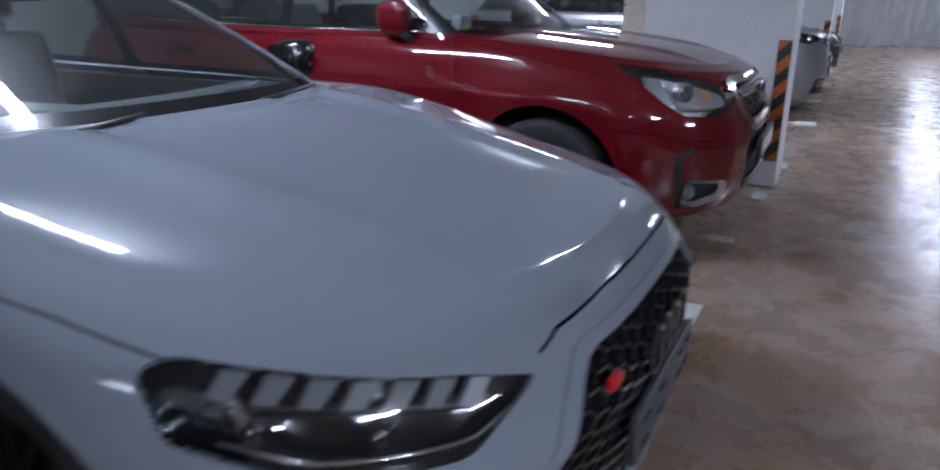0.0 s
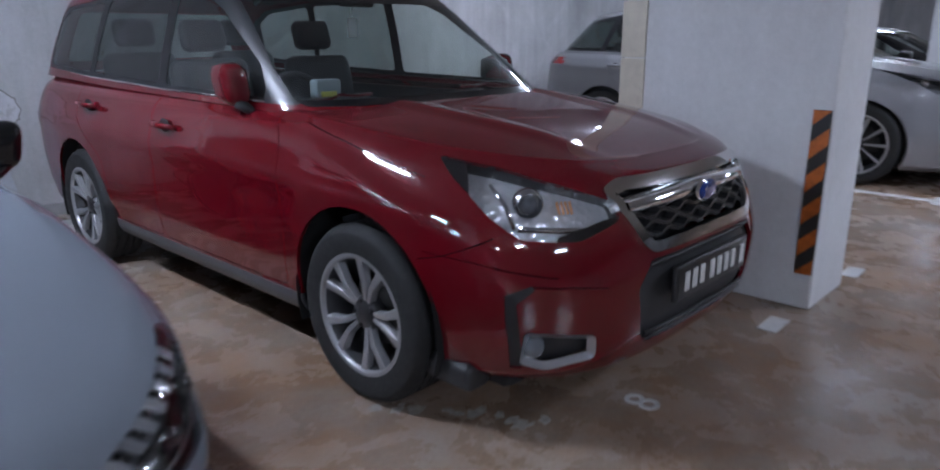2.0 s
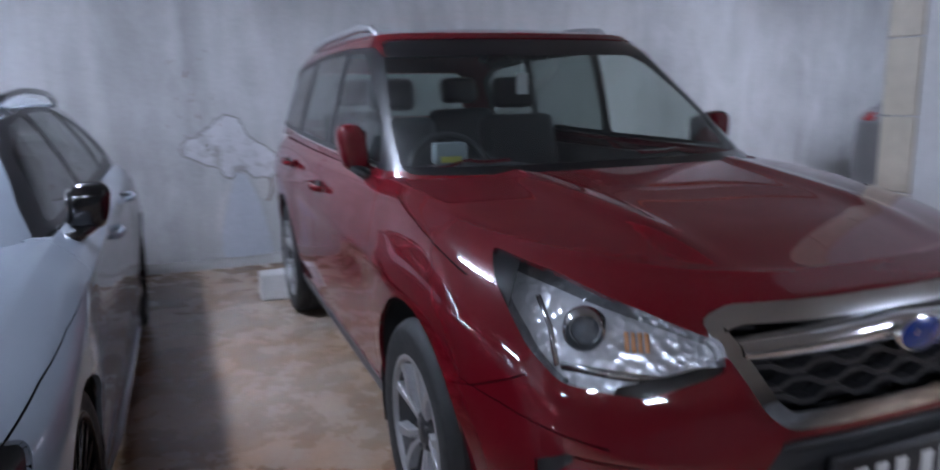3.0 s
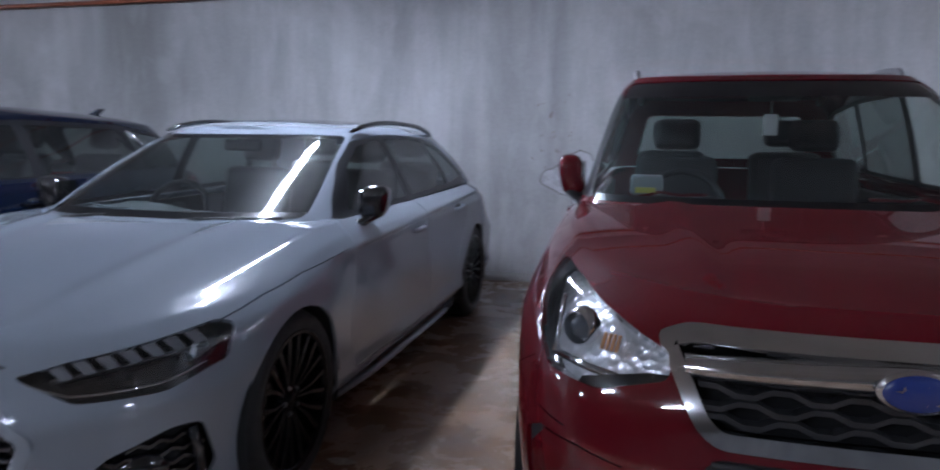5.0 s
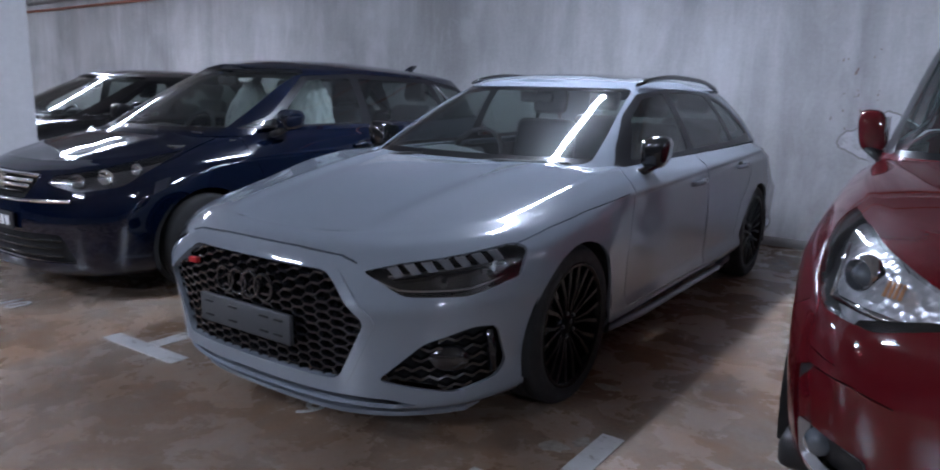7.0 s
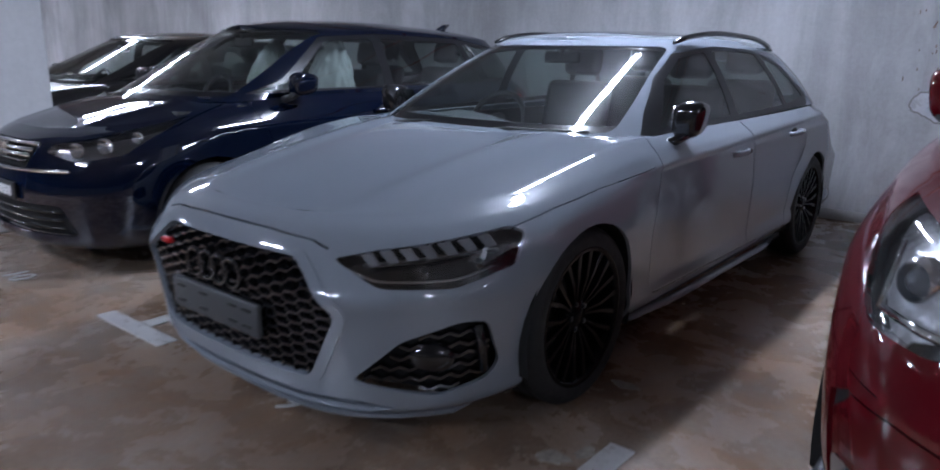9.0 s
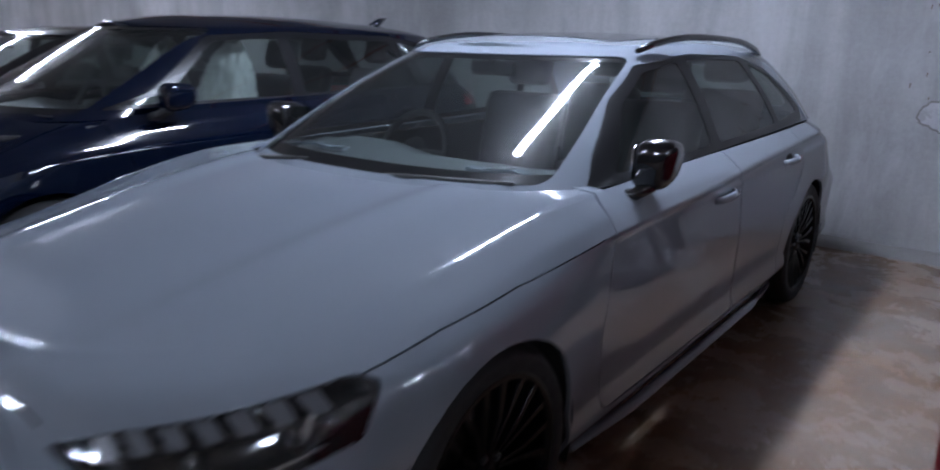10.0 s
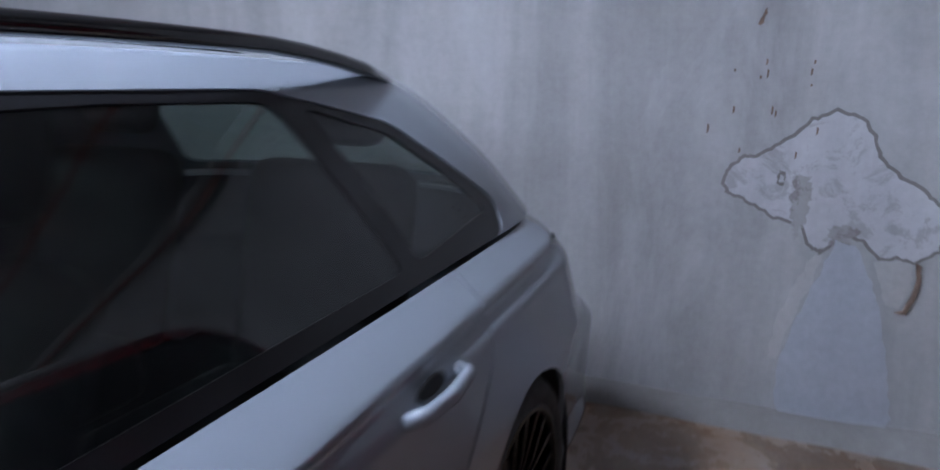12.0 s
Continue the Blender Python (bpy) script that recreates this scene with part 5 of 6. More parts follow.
def plain_car(name, label, m, sp, body_mat, nose, rim_mat, spokes, tail=True, chrome_face=False, rear_glass=None, wipe=None):
    root, bl, bg = car_shell(name, label, "parked cars", m, sp, body_mat)
    W, L, b = sp["half"], sp["length"], sp["door_f"][3][1] - 0.04
    gr = rounded([(W * 0.36, nose - 0.045), (W * 0.40, nose - 0.09), (W * 0.32, nose - 0.19), (-W * 0.32, nose - 0.19), (-W * 0.40, nose - 0.09), (-W * 0.36, nose - 0.045)], 0.02, 2)
    lo = rounded([(W * 0.62, 0.42), (W * 0.70, 0.25), (-W * 0.70, 0.25), (-W * 0.62, 0.42)], 0.03, 2)
    cut(bl, gr, AX, AZ, front_keep(0.5), GRILLE)
    cut(bl, lo, AX, AZ, front_keep(0.5), CLAD)
    q = W / 0.9
    hl = [(0.42 * q, nose - 0.10), (0.46 * q, nose - 0.055), (0.70 * q, nose - 0.02), (0.95 * q, nose + 0.045), (1.10 * q, nose + 0.085), (1.02 * q, nose + 0.01), (0.86 * q, nose - 0.11), (0.62 * q, nose - 0.145)]
    for s in (1, -1):
        kp = lambda c, n, s=s: c.x * s > 0.2 and c.y < 1.05 and n.y < 0.3
        cut(bl, rounded(hl, 0.02, 2), oblique(s), AZ, kp, LAMP if s > 0 else LAMP + 100)
    if tail:
        tl = [(W * 0.66, b - 0.075), (W * 0.66, b - 0.03), (W * 0.96, b - 0.02), (W * 0.96, b - 0.10)]
        for s in (1, -1):
            cut(bl, flip(tl, s), AX, AZ, lambda c, n: c.y > L - 0.45 and c.x * s > 0.3, BUMP if s > 0 else BUMP + 100)
    made = finish_shell(root, bl, bg, sp, body_mat, M_GLASS, rear_glass or M_TINT)
    tree = surf(bl)
    if tail:
        for off in (0, 100):
          part("tail_light", lift(bl, {BUMP + off}, 0.004, 0.01), bpy.data.materials.get("tail_red") or simple("tail_red", (0.28, 0.008, 0.01), 0.12, coat=1.0), root, "red tail light")
    part("grille_back", lift(bl, {GRILLE}, -0.035), M_LINER, root)
    part("lower_intake", lift(bl, {CLAD}, -0.025), M_LINER, root)
    for i, z in enumerate((nose - 0.06, nose - 0.09, nose - 0.12, nose - 0.15)):
        bm = bmesh.new()
        hw = W * (0.39 - 0.02 * i)
        tube(bm, [on_front(tree, (k / 14 * 2 - 1) * hw, z, -0.004) for k in range(15)], 0.013 if (chrome_face and i < 3) else 0.007, 8)
        part("grille_bar", bm, M_CHROME if (chrome_face and i < 3) else M_BLACK, root)
    bm = bmesh.new()
    c = on_front(tree, 0, nose - 0.105, -0.012)
    prism(bm, rounded([(-0.05, -0.04), (0.05, -0.04), (0.06, 0.04), (-0.06, 0.04)], 0.012), AX, AZ, AY, 0.015, c)
    part("badge", bm, M_CHROME, root, "plain chrome badge", smooth=False)
    for z in (0.29, 0.335, 0.38):
        bm = bmesh.new()
        tube(bm, [on_front(tree, (k / 16 * 2 - 1) * W * 0.62, z, 0.004) for k in range(17)], 0.008, 6)
        part("intake_bar", bm, M_BLACK, root)
    if chrome_face:
        bm = bmesh.new()
        tube(bm, [on_front(tree, (k / 20 * 2 - 1) * W * 0.66, nose - 0.205 + 0.012 * abs(k / 10 - 1), -0.006) for k in range(21)], 0.011, 8)
        part("chrome_strip", bm, M_CHROME, root)
    pl = part("number_plate", boxm((-0.24, -0.02, 0.43), (0.24, -0.004, 0.53), 0.005), M_PLASTIC, root, "black number plate with plain bars")
    for i in range(7):
        part("bar", boxm((-0.19 + i * 0.06, -0.026, 0.452), (-0.155 + i * 0.06, -0.02, 0.508), 0.002), M_FIXT, pl)
    for s in (1, -1):
        off = 0 if s > 0 else 100
        u = lamp_unit(root, bl, hl, LAMP + off, s, M_DKALLOY, "clear headlight with bright inner bowls")
        ob = oblique(s)
        side = Vector((-OB.y * s, OB.x, 0))
        for p, zz, rr in ((0.60, -0.088, 0.036), (0.75, -0.065, 0.040), (0.90, -0.025, 0.030)):
            h = tree.ray_cast(ob * p * q + AZ * (nose + zz) - side * 3, side)
            if h[0]:
                bm = bmesh.new()
                lathe(bm, [(0.0, 0.018), (rr * 0.5, 0.01), (rr, -0.012), (rr * 1.15, -0.008)], 20, Matrix.Translation(h[0] + side * 0.03) @ Matrix.Rotation(math.atan2(side.y, side.x), 4, "Z"))
                part("bowl", bm, M_CHROME, u)
        mirror_pod(root, s, W + 0.03, sp["cowl"] + 0.66, b + 0.075, (0.12, 0.19, 0.14), body_mat, M_PLASTIC)
        by = sp["door_f"][4][0]
        door_handle(made["front_door", s], s, W - 0.012, by - 0.17, b - 0.12, 0.20, body_mat)
        door_handle(made["rear_door", s], s, W - 0.012, sp["hubs"][1] - 0.15, b - 0.10, 0.20, body_mat)
        for h in sp["hubs"]:
            wheel(root, s * (W - 0.11), h, sp["hub_z"], sp["hub_z"], sp["hub_z"] - 0.10, 0.20, s, spokes, rim_mat, M_DKALLOY, spokes < 8)
    last_body(root, bl, body_mat)
    bl.free(); bg.free()
    return root


def blue_wagon():
    sp = plain_spec(4.40, 0.855, 1.50, (0.86, 3.40), 0.31, 0.985, 0.80, 0.84, 1.66, 4.12, 4.02)
    root = plain_car("compact_wagon", "dark blue compact wagon with chrome grille and wrapped seats", BLUE_POSE, sp, M_BLUE, 0.80, M_ALLOY, 8, chrome_face=True)
    # clear plastic wrap on the near front seats
    m, nt, b = mat("plastic_wrap")
    b.inputs["Base Color"].default_value = (0.50, 0.53, 0.51, 1)
    b.inputs["Roughness"].default_value = 0.10
    b.inputs["Alpha"].default_value = 0.6
    wf = noise_tex(nt, coords(nt), 16, 6, 0.7, 0.8)
    bump(nt, b, wf, 0.9, 0.03)
    b.inputs["Specular IOR Level"].default_value = 0.9
    for x in (0.37, -0.37):
        bm = bmesh.new()
        bmesh.ops.create_icosphere(bm, subdivisions=5, radius=1)
        for v in bm.verts:
            n = noise.noise(v.co * 4.2 + Vector((x * 9, 0, 0))) * 0.10 + noise.noise(v.co * 11) * 0.05
            k = 1 + n
            wide = 0.25 - 0.10 * max(0, v.co.z)
            v.co = Vector((x + v.co.x * wide * k, 0.84 + 1.28 + v.co.y * 0.13 * k + v.co.z * 0.08, 0.98 + v.co.z * 0.36 * k))
        part("seat_wrap", bm, m, root, "crumpled clear plastic seat wrap")
    for s in (1, -1):
        bm = bmesh.new()
        tube(bm, [(s * 0.715, 3.60, 1.06), (s * 0.70, 3.50, 1.20), (s * 0.655, 3.36, 1.335)], [0.016, 0.016, 0.012], 8, 0.8)
        part("pillar_trim", bm, M_CHROME, root, "bright pillar strip")
    bm = bmesh.new()
    tube(bm, [(0, 3.75, 1.45), (0, 3.83, 1.50), (0, 3.90, 1.525)], [0.03, 0.022, 0.006], 8, 1.3)
    part("aerial_fin", bm, M_BLUE, root)
    return root


def silver_suv():
    sp = plain_spec(4.70, 0.93, 1.66, (0.95, 3.66), 0.37, 1.10, 0.95, 1.12, 1.95, 4.42, 4.15)
    return plain_car("sport_utility_car", "silver sport utility car with dark spindle grille", SILVER_POSE, sp, M_SILVER, 0.95, M_ALLOY, 10, rear_glass=M_DEEP)


def dark_sedan(m):
    sp = plain_spec(4.55, 0.89, 1.44, (0.90, 3.60), 0.32, 0.95, 0.76, 1.15, 2.05, 4.05, 3.75)
    return plain_car("sedan", "charcoal sedan parked nose out in its bay", m, sp, M_DARK, 0.76, M_ALLOY, 10, chrome_face=True)


# ---------------------------------------------------------------- the car park
WALL_Y, H = 5.20, 2.85
EAST = 26.0


def slab(name, lo, hi, material, label, kind="structure"):
    ob = part(name, boxm(lo, hi), material, smooth=False)
    return tagged(ob, label, name.split("_")[0], kind=kind)


slab("floor", (-30, -16, -0.2), (40, WALL_Y + 0.3, 0.0), M_FLOOR, "stained brown-grey concrete floor with a worn sheen")
slab("wall_north", (-30, WALL_Y, 0), (40, WALL_Y + 0.3, H), M_WALL, "limewashed concrete wall with grey streaks")
slab("wall_south", (-30, -16, 0), (40, -15.7, H), M_WALL, "plain concrete wall")
slab("wall_east", (EAST, -15.7, 0), (EAST + 0.3, WALL_Y, H), M_WALL, "bare concrete end wall")
slab("wall_west", (-20.3, -15.7, 0), (-20, WALL_Y, H), M_WALL, "bare concrete end wall")
slab("ceiling", (-30, -16, H), (40, WALL_Y + 0.3, H + 0.2), M_CEIL, "plain concrete ceiling")


def lamp(x, y, along, length=1.2):
    m = pose(x, y, H - 0.07, 0, 0, 0 if along == "x" else 90)
    t = thing("tube_or_fill_lamp", "ceiling batten lamp with glowing white diffuser, some of them added as fill", "lamp", m, "ceiling lamps")
    part("batten", boxm((-length / 2, -0.03, 0.0), (length / 2, 0.03, 0.07), 0.01), M_FIXT, t)
    part("diffuser", boxm((-length / 2 + 0.02, -0.055, -0.045), (length / 2 - 0.02, 0.055, -0.004), 0.015), M_TUBE, t, "glowing white diffuser")
    for s in (-1, 1):
        part("end_cap", boxm((s * length / 2 - 0.015, -0.058, -0.05), (s * length / 2 + 0.015, 0.058, 0.002), 0.005), M_FIXT, t)


for x in (-14.7, -7.3, 0.10, 7.4, 14.6):
    lamp(x, 2.60, "y")
for x in (13.0, 18.0, 23.0):
    lamp(x, -2.2, "x")
# Added fill lamps: no source known here, placed to brighten fronts and floor.
for x in (-9.6, -3.0, 6.2):
    lamp(x, -2.7, "x")
# One more unseen fill lamp, added for the grey car's front.
lamp(-0.4, -5.0, "x")


def pillar(x0, x1, y0, y1):
    p = tagged(part("pillar", boxm((x0, y0, 0), (x1, y1, H), 0.012), M_PILLAR, smooth=False), "white painted concrete pillar with scuffed paint", "pillar", "pillars", "structure")
    return p


M_ORANGE = simple("hazard_orange", (0.42, 0.10, 0.012), 0.5, grain=0.25, gscale=30)
M_HBLACK = simple("hazard_black", (0.012, 0.012, 0.012), 0.5, grain=0.2, gscale=30)
M_TILE = simple("beige_tile", (0.52, 0.47, 0.38), 0.4, grain=0.1, gscale=14)


def hazard_guard(x, y, s, w=0.085, z0=0.185, z1=1.0):
    """Corner guard with slanted black and orange stripes, on the side s of a pillar."""
    g = thing("corner_guard", "rubber corner guard with black and orange diagonal stripes", "guard", pose(x, y, 0), "corner guards")
    part("backing", boxm((min(0, s * 0.010), 0, z0), (max(0, s * 0.010), w, z1), 0.003), M_HBLACK, g, smooth=False)
    p, d = 0.163, 0.075
    k = z0 - d
    while k < z1:
        lo, hi = k, k + p / 2
        a = [(0.002, lo + (d if s < 0 else 0)), (w - 0.002, lo + (0 if s < 0 else d)), (w - 0.002, hi + (0 if s < 0 else d)), (0.002, hi + (d if s < 0 else 0))]
        a = [(u, min(max(v, z0 + 0.002), z1 - 0.002)) for u, v in a]
        if max(v for _, v in a) - min(v for _, v in a) > 0.03:
            bm = bmesh.new()
            prism(bm, a, AY, AZ, AX * s, 0.003, (s * 0.010, 0, 0))
            part("stripe", bm, M_ORANGE, g, "orange stripe", smooth=False)
        k += p


pillar(3.88, 4.40, 0.08, 1.22)
hazard_guard(3.88, 0.085, -1)
hazard_guard(4.40, 0.085, 1)
for i in range(9):
    z = i * 0.305
    tl = part("tile", boxm((3.868, 1.085, z + 0.003), (3.882, 1.235, z + 0.302), 0.003), M_TILE, smooth=False)
    tl.parent = bpy.data.objects["pillar"]
pillar(-3.94, -3.42, 0.08, 0.85)
pillar(11.3, 11.8, 0.08, 1.22)
hazard_guard(11.3, 0.085, -1)
pillar(18.6, 19.1, 0.08, 1.22)
hazard_guard(18.6, 0.085, -1)

# red-oxide pipe under the ceiling
bm = bmesh.new()
tube(bm, [(-18, 5.13, 2.555), (8, 5.13, 2.73)], 0.022, 12)
tube(bm, [(-8.5, 5.13, 2.61), (-8.5, 5.13, H)], 0.018, 10)
tube(bm, [(-18, 4.30, 2.735), (8, 4.30, 2.775)], 0.020, 12)
tagged(part("sprinkler_pipe", bm, simple("pipe_orange", (0.30, 0.085, 0.04), 0.5, grain=0.2)), "thin orange-painted pipes along top of wall", "pipe", kind="structure")


# ---------------------------------------------------------------- floor markings
def marking(name, outline, label, group=""):
    bm = bmesh.new()
    prism(bm, outline, AX, AY, AZ, 0.003, (0, 0, 0.001))
    return tagged(part(name, bm, M_WORN, smooth=False), label, "floor marking", group, "structure")


m_w, nt_w, b_w = mat("worn_marking")
worn = ramp(nt_w, noise_tex(nt_w, coords(nt_w), 14, 8, 0.75), [(0.34, (0.20, 0.17, 0.14)), (0.44, (0.60, 0.60, 0.59)), (0.8, (0.70, 0.70, 0.69))])
nt_w.links.new(worn, b_w.inputs["Base Color"])
b_w.inputs["Roughness"].default_value = 0.5
M_WORN = m_w


def tee(x, y0, half=0.29, w=0.10, stem=0.5):
    j = 0.006
    marking("bay_mark", [(x - half, y0), (x + half, y0 + j), (x + half, y0 + w), (x - half, y0 + w - j)], "white painted bar of a parking bay mark", "bay marks")
    if stem:
        marking("bay_mark", [(x - 0.045, y0 + w + 0.002), (x + 0.045, y0 + w + 0.002), (x + 0.045, y0 + w + stem), (x - 0.045, y0 + w + stem)], "white painted stem of a parking bay mark", "bay marks")


tee(-1.03, 0.13)
tee(1.20, 0.13)
tee(3.58, 0.09, 0.10, 0.10, 0)
tee(4.68, 0.05, 0.10, 0.10, 0)
tee(7.12, -0.04, 0.16, 0.22, 0.6)
tee(9.30, 0.0, 0.12, 0.2, 0.4)


def number(text, x, y, size, turn=0):
    cu = bpy.data.curves.new("bay_number", "FONT")
    cu.body, cu.size, cu.extrude, cu.align_x = text, size, 0.0015, "CENTER"
    ob = new("bay_number", cu)
    ob.matrix_basis = pose(x, y, 0.003, 0, 0, turn)
    dg = bpy.context.evaluated_depsgraph_get()
    me = bpy.data.meshes.new_from_object(ob.evaluated_get(dg))
    bpy.data.objects.remove(ob)
    me.materials.clear()
    me.materials.append(M_WORN)
    tagged(new("bay_number", me), "worn white bay number painted on floor", "floor marking", "bay numbers", "structure").matrix_basis = pose(x, y, 0.003, 0, 0, turn)


number("8", 2.48, 0.15, 0.20)
number("9", 0.12, 0.14, 0.20)
number("10", -2.28, 0.06, 0.20)

# ---------------------------------------------------------------- damp wall
rng = random.Random(7)
M_LIME = simple("lime_crust", (0.34, 0.31, 0.265), 0.85, grain=0.35, gscale=35)
for i in range(14):
    t = i / 13
    cx, cy = 1.78 + 0.34 * t + rng.gauss(0, 0.03), 0.92 - 0.50 * t + rng.gauss(0, 0.035)
    r = rng.uniform(0.014, 0.042)
    ring = [(cx + r * rng.uniform(0.5, 1.5) * math.cos(a), cy + r * rng.uniform(0.4, 1.2) * math.sin(a)) for a in (k * math.pi / 6 for k in range(12))]
    bm = bmesh.new()
    prism(bm, ring, AX, AY, AZ, 0.0006 + 0.0001 * i, (0, 0, 0.0002 + 0.00002 * i))
    tagged(part("lime_stain", bm, M_LIME, smooth=False), "crusty pale lime stain on the floor", "stain", "lime stains", "structure")


for cx, cy, w, d in ((0.98, 1.16, 0.075, 0.035), (1.05, 0.53, 0.07, 0.05), (1.12, 0.62, 0.035, 0.05)):
    ring = [(cx + w * rng.uniform(0.6, 1.1) * math.cos(a), cy + d * rng.uniform(0.6, 1.1) * math.sin(a)) for a in (k * math.pi / 9 for k in range(18))]
    bm = bmesh.new()
    prism(bm, ring, AX, AY, AZ, 0.0012, (0, 0, 0.0004))
    tagged(part("lime_stain", bm, M_LIME, smooth=False), "pale lime scuff on the floor", "stain", "lime stains", "structure")


def ragged(points, steps=6, amp=0.008):
    out = []
    for p, q in zip(points, points[1:] + points[:1]):
        for k in range(steps):
            t = k / steps
            out.append((p[0] + (q[0] - p[0]) * t + rng.uniform(-amp, amp), p[1] + (q[1] - p[1]) * t + rng.uniform(-amp, amp)))
    return out


def wall_patch(name, outline, depth, material, label):
    bm = bmesh.new()
    prism(bm, outline, AX, AZ, -AY, depth, (0, WALL_Y, 0))
    bmesh.ops.triangulate(bm, faces=bm.faces[:], quad_method="BEAUTY", ngon_method="EAR_CLIP")
    return tagged(part(name, bm, material, smooth=False), label, "wall damage", "", "structure")


blister = [(1.19, 0.948), (1.21, 0.998), (1.255, 1.036), (1.303, 1.042), (1.374, 1.086), (1.474, 1.178), (1.546, 1.211), (1.626, 1.188), (1.672, 1.125), (1.688, 1.056), (1.764, 0.993), (1.836, 0.953),
           (1.90, 0.893), (1.934, 0.818), (1.907, 0.75), (1.846, 0.70), (1.787, 0.712), (1.731, 0.70), (1.676, 0.765), (1.602, 0.775), (1.549, 0.713), (1.511, 0.721), (1.465, 0.806), (1.375, 0.821), (1.294, 0.87), (1.213, 0.899)]
M_BLISTER = concrete_wall("peeling_paint", (0.57, 0.57, 0.59), (0.43, 0.43, 0.445), 0.6, mould=0.4)
M_RIM = concrete_wall("damp_rim", (0.26, 0.245, 0.23), (0.15, 0.14, 0.13), 0.2)
M_PLASTER = concrete_wall("plaster_patch", (0.45, 0.47, 0.51), (0.37, 0.39, 0.43), 0.3)
edge = ragged(blister, 5, 0.005)
wall_patch("damp_rim", [(x + rng.uniform(-0.002, 0.002), z) for x, z in shrink(edge, -0.009)], 0.003, M_RIM, "dark ragged edge of a damp patch")
wall_patch("peeling_patch", shrink(edge, 0.003), 0.007, M_BLISTER, "pale blistered paint patch on the wall")
wall_patch("plaster_patch", ragged([(1.59, 0.755), (1.665, 0.735), (1.70, 0.65), (1.755, 0.52), (1.81, 0.285), (1.835, 0.10), (1.79, 0.02), (1.48, 0.02), (1.445, 0.09), (1.44, 0.225), (1.478, 0.42), (1.538, 0.589)], 6, 0.006), 0.010, M_PLASTER, "smooth grey plaster repair on the wall")
M_PALE = concrete_wall("bare_lime", (0.50, 0.495, 0.485), (0.40, 0.395, 0.39), 0.6)
wall_patch("lime_run", ragged([(1.525, 0.70), (1.555, 0.69), (1.525, 0.57), (1.465, 0.41), (1.43, 0.26), (1.405, 0.30), (1.43, 0.46), (1.485, 0.60)], 5, 0.007), 0.0045, M_PALE, "pale lime run beside a plaster repair")
wall_patch("paint_flake", ragged([(1.715, 0.685), (1.80, 0.70), (1.838, 0.69), (1.846, 0.60), (1.815, 0.525), (1.77, 0.53), (1.745, 0.61)], 5, 0.005), 0.0045, M_PALE, "pale flake of loose paint on the wall")
M_MOULD = concrete_wall("mould", (0.42, 0.41, 0.41), (0.30, 0.29, 0.28), 0.3, mould=0.7)
wall_patch("damp_hole", ragged([(1.37, 0.945), (1.40, 0.935), (1.405, 0.985), (1.38, 0.995)], 4, 0.004), 0.011, M_RIM, "small dark hole in the peeling paint")
wall_patch("paint_flake", ragged([(1.380, 0.955), (1.396, 0.950), (1.397, 0.975), (1.385, 0.982)], 3, 0.002), 0.013, M_BLISTER, "pale flake of paint hanging in the hole")
wall_patch("mould_stain", ragged([(1.43, 0.97), (1.475, 0.99), (1.50, 0.93), (1.49, 0.86), (1.47, 0.79), (1.455, 0.74), (1.44, 0.80), (1.425, 0.87)], 6, 0.010), 0.0085, M_MOULD, "grey mould blotch on the peeling paint")
wall_patch("mould_stain", ragged([(1.56, 0.80), (1.62, 0.81), (1.66, 0.79), (1.62, 0.72), (1.575, 0.73)], 6, 0.010), 0.0088, M_MOULD, "grey mould blotch on the peeling paint")
M_RUST = simple("rust", (0.19, 0.13, 0.10), 0.9, grain=0.4, gscale=40)
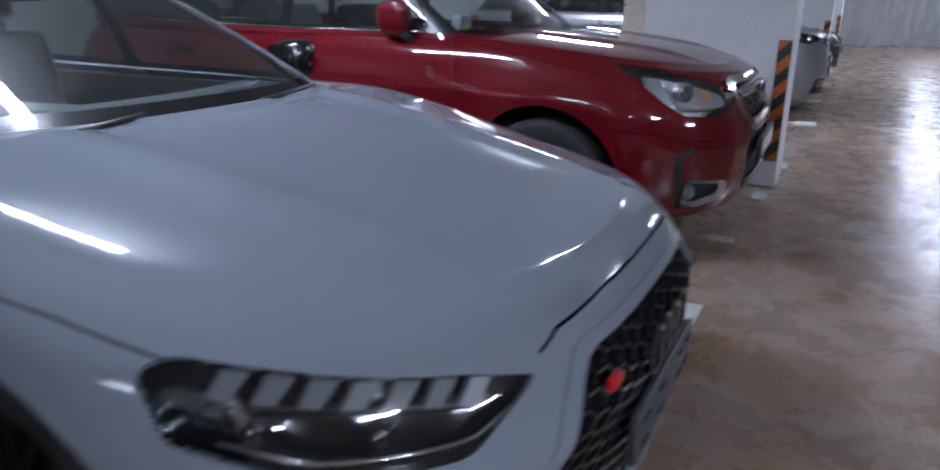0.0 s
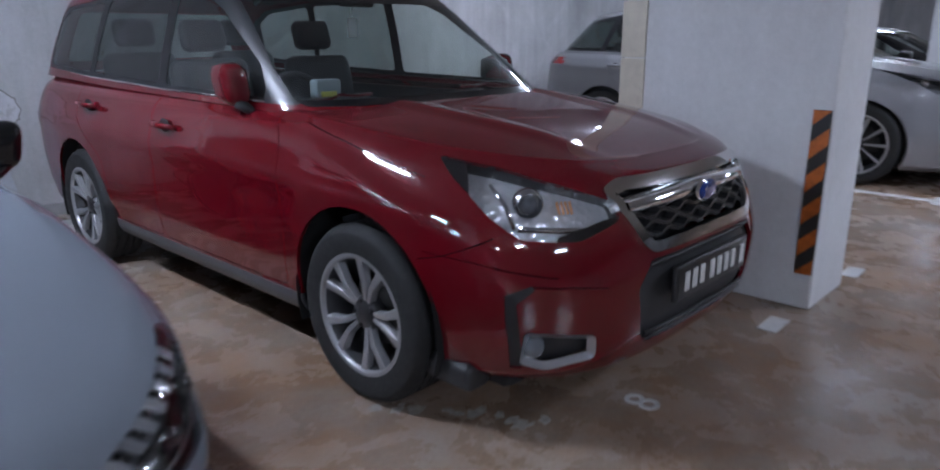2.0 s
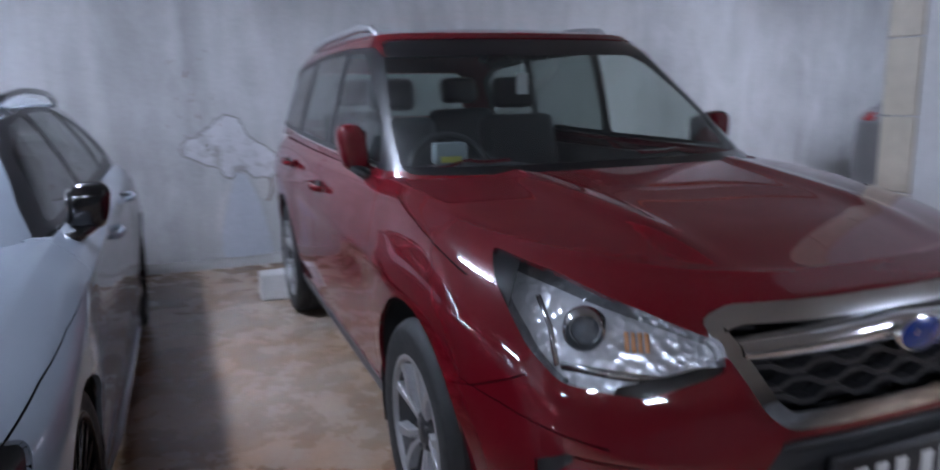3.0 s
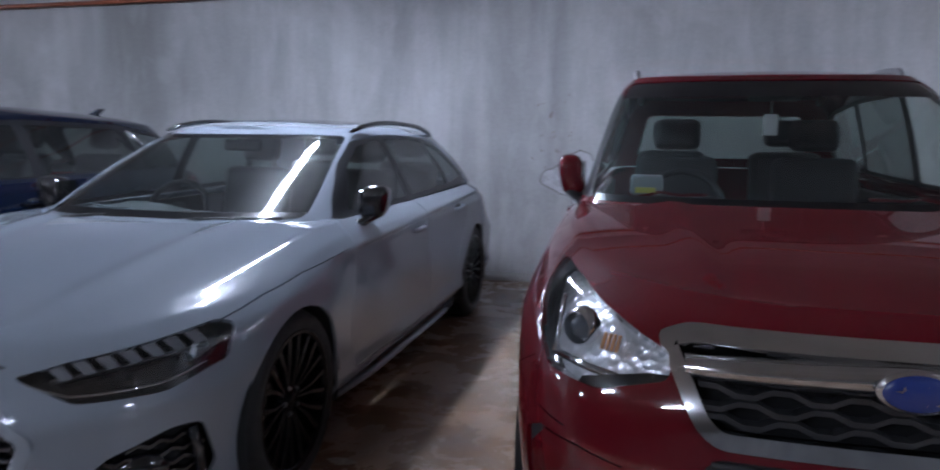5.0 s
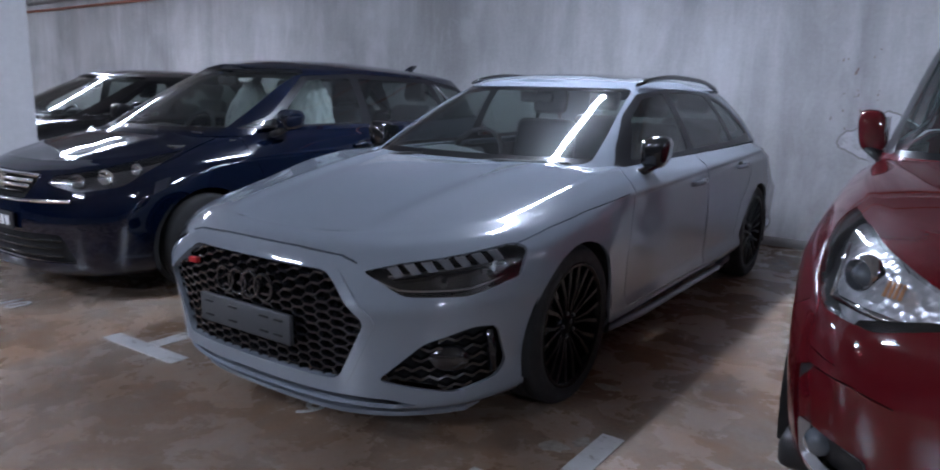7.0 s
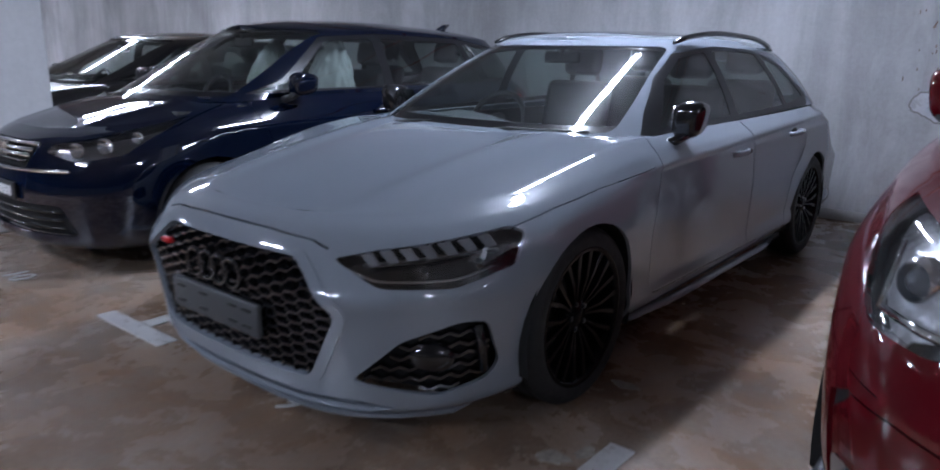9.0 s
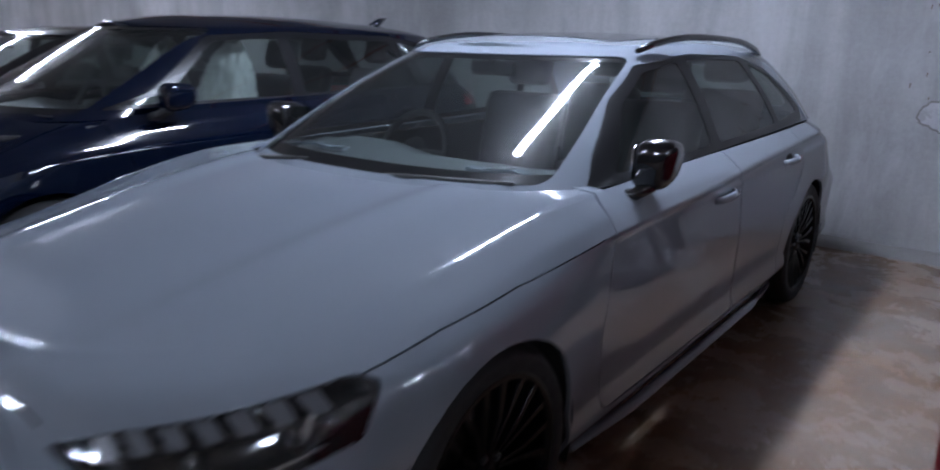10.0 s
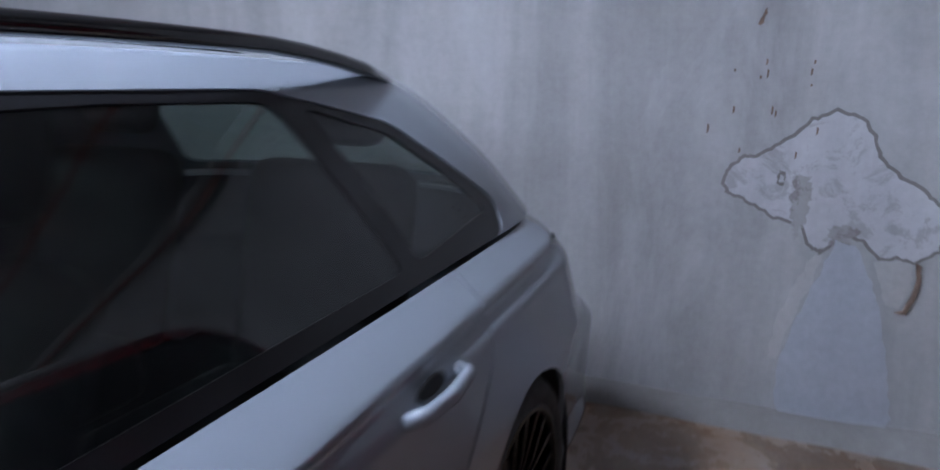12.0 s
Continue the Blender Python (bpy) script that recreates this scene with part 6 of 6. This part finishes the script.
for i in range(18):
    x = 1.40 + rng.gauss(0, 0.05) if i % 2 else 1.25 + rng.gauss(0, 0.10)
    z = rng.uniform(1.05, 1.75) if i < 30 else rng.uniform(0.25, 1.0)
    if any(abs(x - a) < 0.02 and abs(z - c) < 0.02 for a, c in blister):
        continue
    h = rng.uniform(0.004, 0.018)
    wall_patch("rust_spot", [(x - 0.003, z - h), (x + 0.003, z - h * 0.6), (x + 0.004, z + h * 0.7), (x - 0.002, z + h)], 0.012, M_RUST, "small rust fleck on the wall")
wall_patch("rust_streak", ragged([(1.262, 1.51), (1.277, 1.55), (1.29, 1.565), (1.284, 1.53), (1.268, 1.49)], 4, 0.006), 0.004, M_RUST, "brown rust streak on the wall")
wall_patch("paint_curl", ragged([(1.80, 0.507), (1.84, 0.512), (1.872, 0.60), (1.862, 0.69), (1.848, 0.69), (1.853, 0.60), (1.832, 0.528)], 4, 0.005), 0.012, M_RUST, "brown curled strip of loose paint")
# rough kicker at the foot of the wall
bm = bmesh.new()
rows = []
for i in range(260):
    x = -12 + i * 0.1
    d = 0.10 + 0.02 * noise.noise(Vector((x * 1.7, 0, 0)))
    z = 0.055 + 0.018 * noise.noise(Vector((x * 2.3, 5, 0)))
    rows.append([bm.verts.new(p) for p in ((x, WALL_Y, z + 0.01), (x, WALL_Y - d * 0.7, z), (x, WALL_Y - d, z * 0.6), (x, WALL_Y - d - 0.02, 0.0))])
for p, q in zip(rows, rows[1:]):
    for k in range(3):
        bm.faces.new((p[k], p[k + 1], q[k + 1], q[k]))
bmesh.ops.recalc_face_normals(bm, faces=bm.faces[:])
tagged(part("kicker", bm, concrete_wall("kicker_concrete", (0.34, 0.33, 0.32), (0.20, 0.19, 0.18), 0.3)), "rough cement kicker along foot of wall", "kicker", kind="structure")
blk = tagged(part("concrete_block", boxm((1.61, 3.93, 0), (1.90, 4.10, 0.18), 0.012), concrete_wall("block_concrete", (0.52, 0.51, 0.50), (0.42, 0.41, 0.40), 0.2), smooth=False), "pale loose concrete block behind a wheel", "block")

RED_POSE = pose(2.67, 0.09, 0)
BLUE_POSE = pose(-2.53, 0.18, 0)
SILVER_POSE = pose(8.32, -0.05, 0)
grey_estate()
red_suv()
blue_wagon()
silver_suv()
dark_sedan(pose(-5.35, 0.25, 0))
dark_sedan(pose(10.35, 0.0, 0))
dark_sedan(pose(13.3, -0.1, 0))
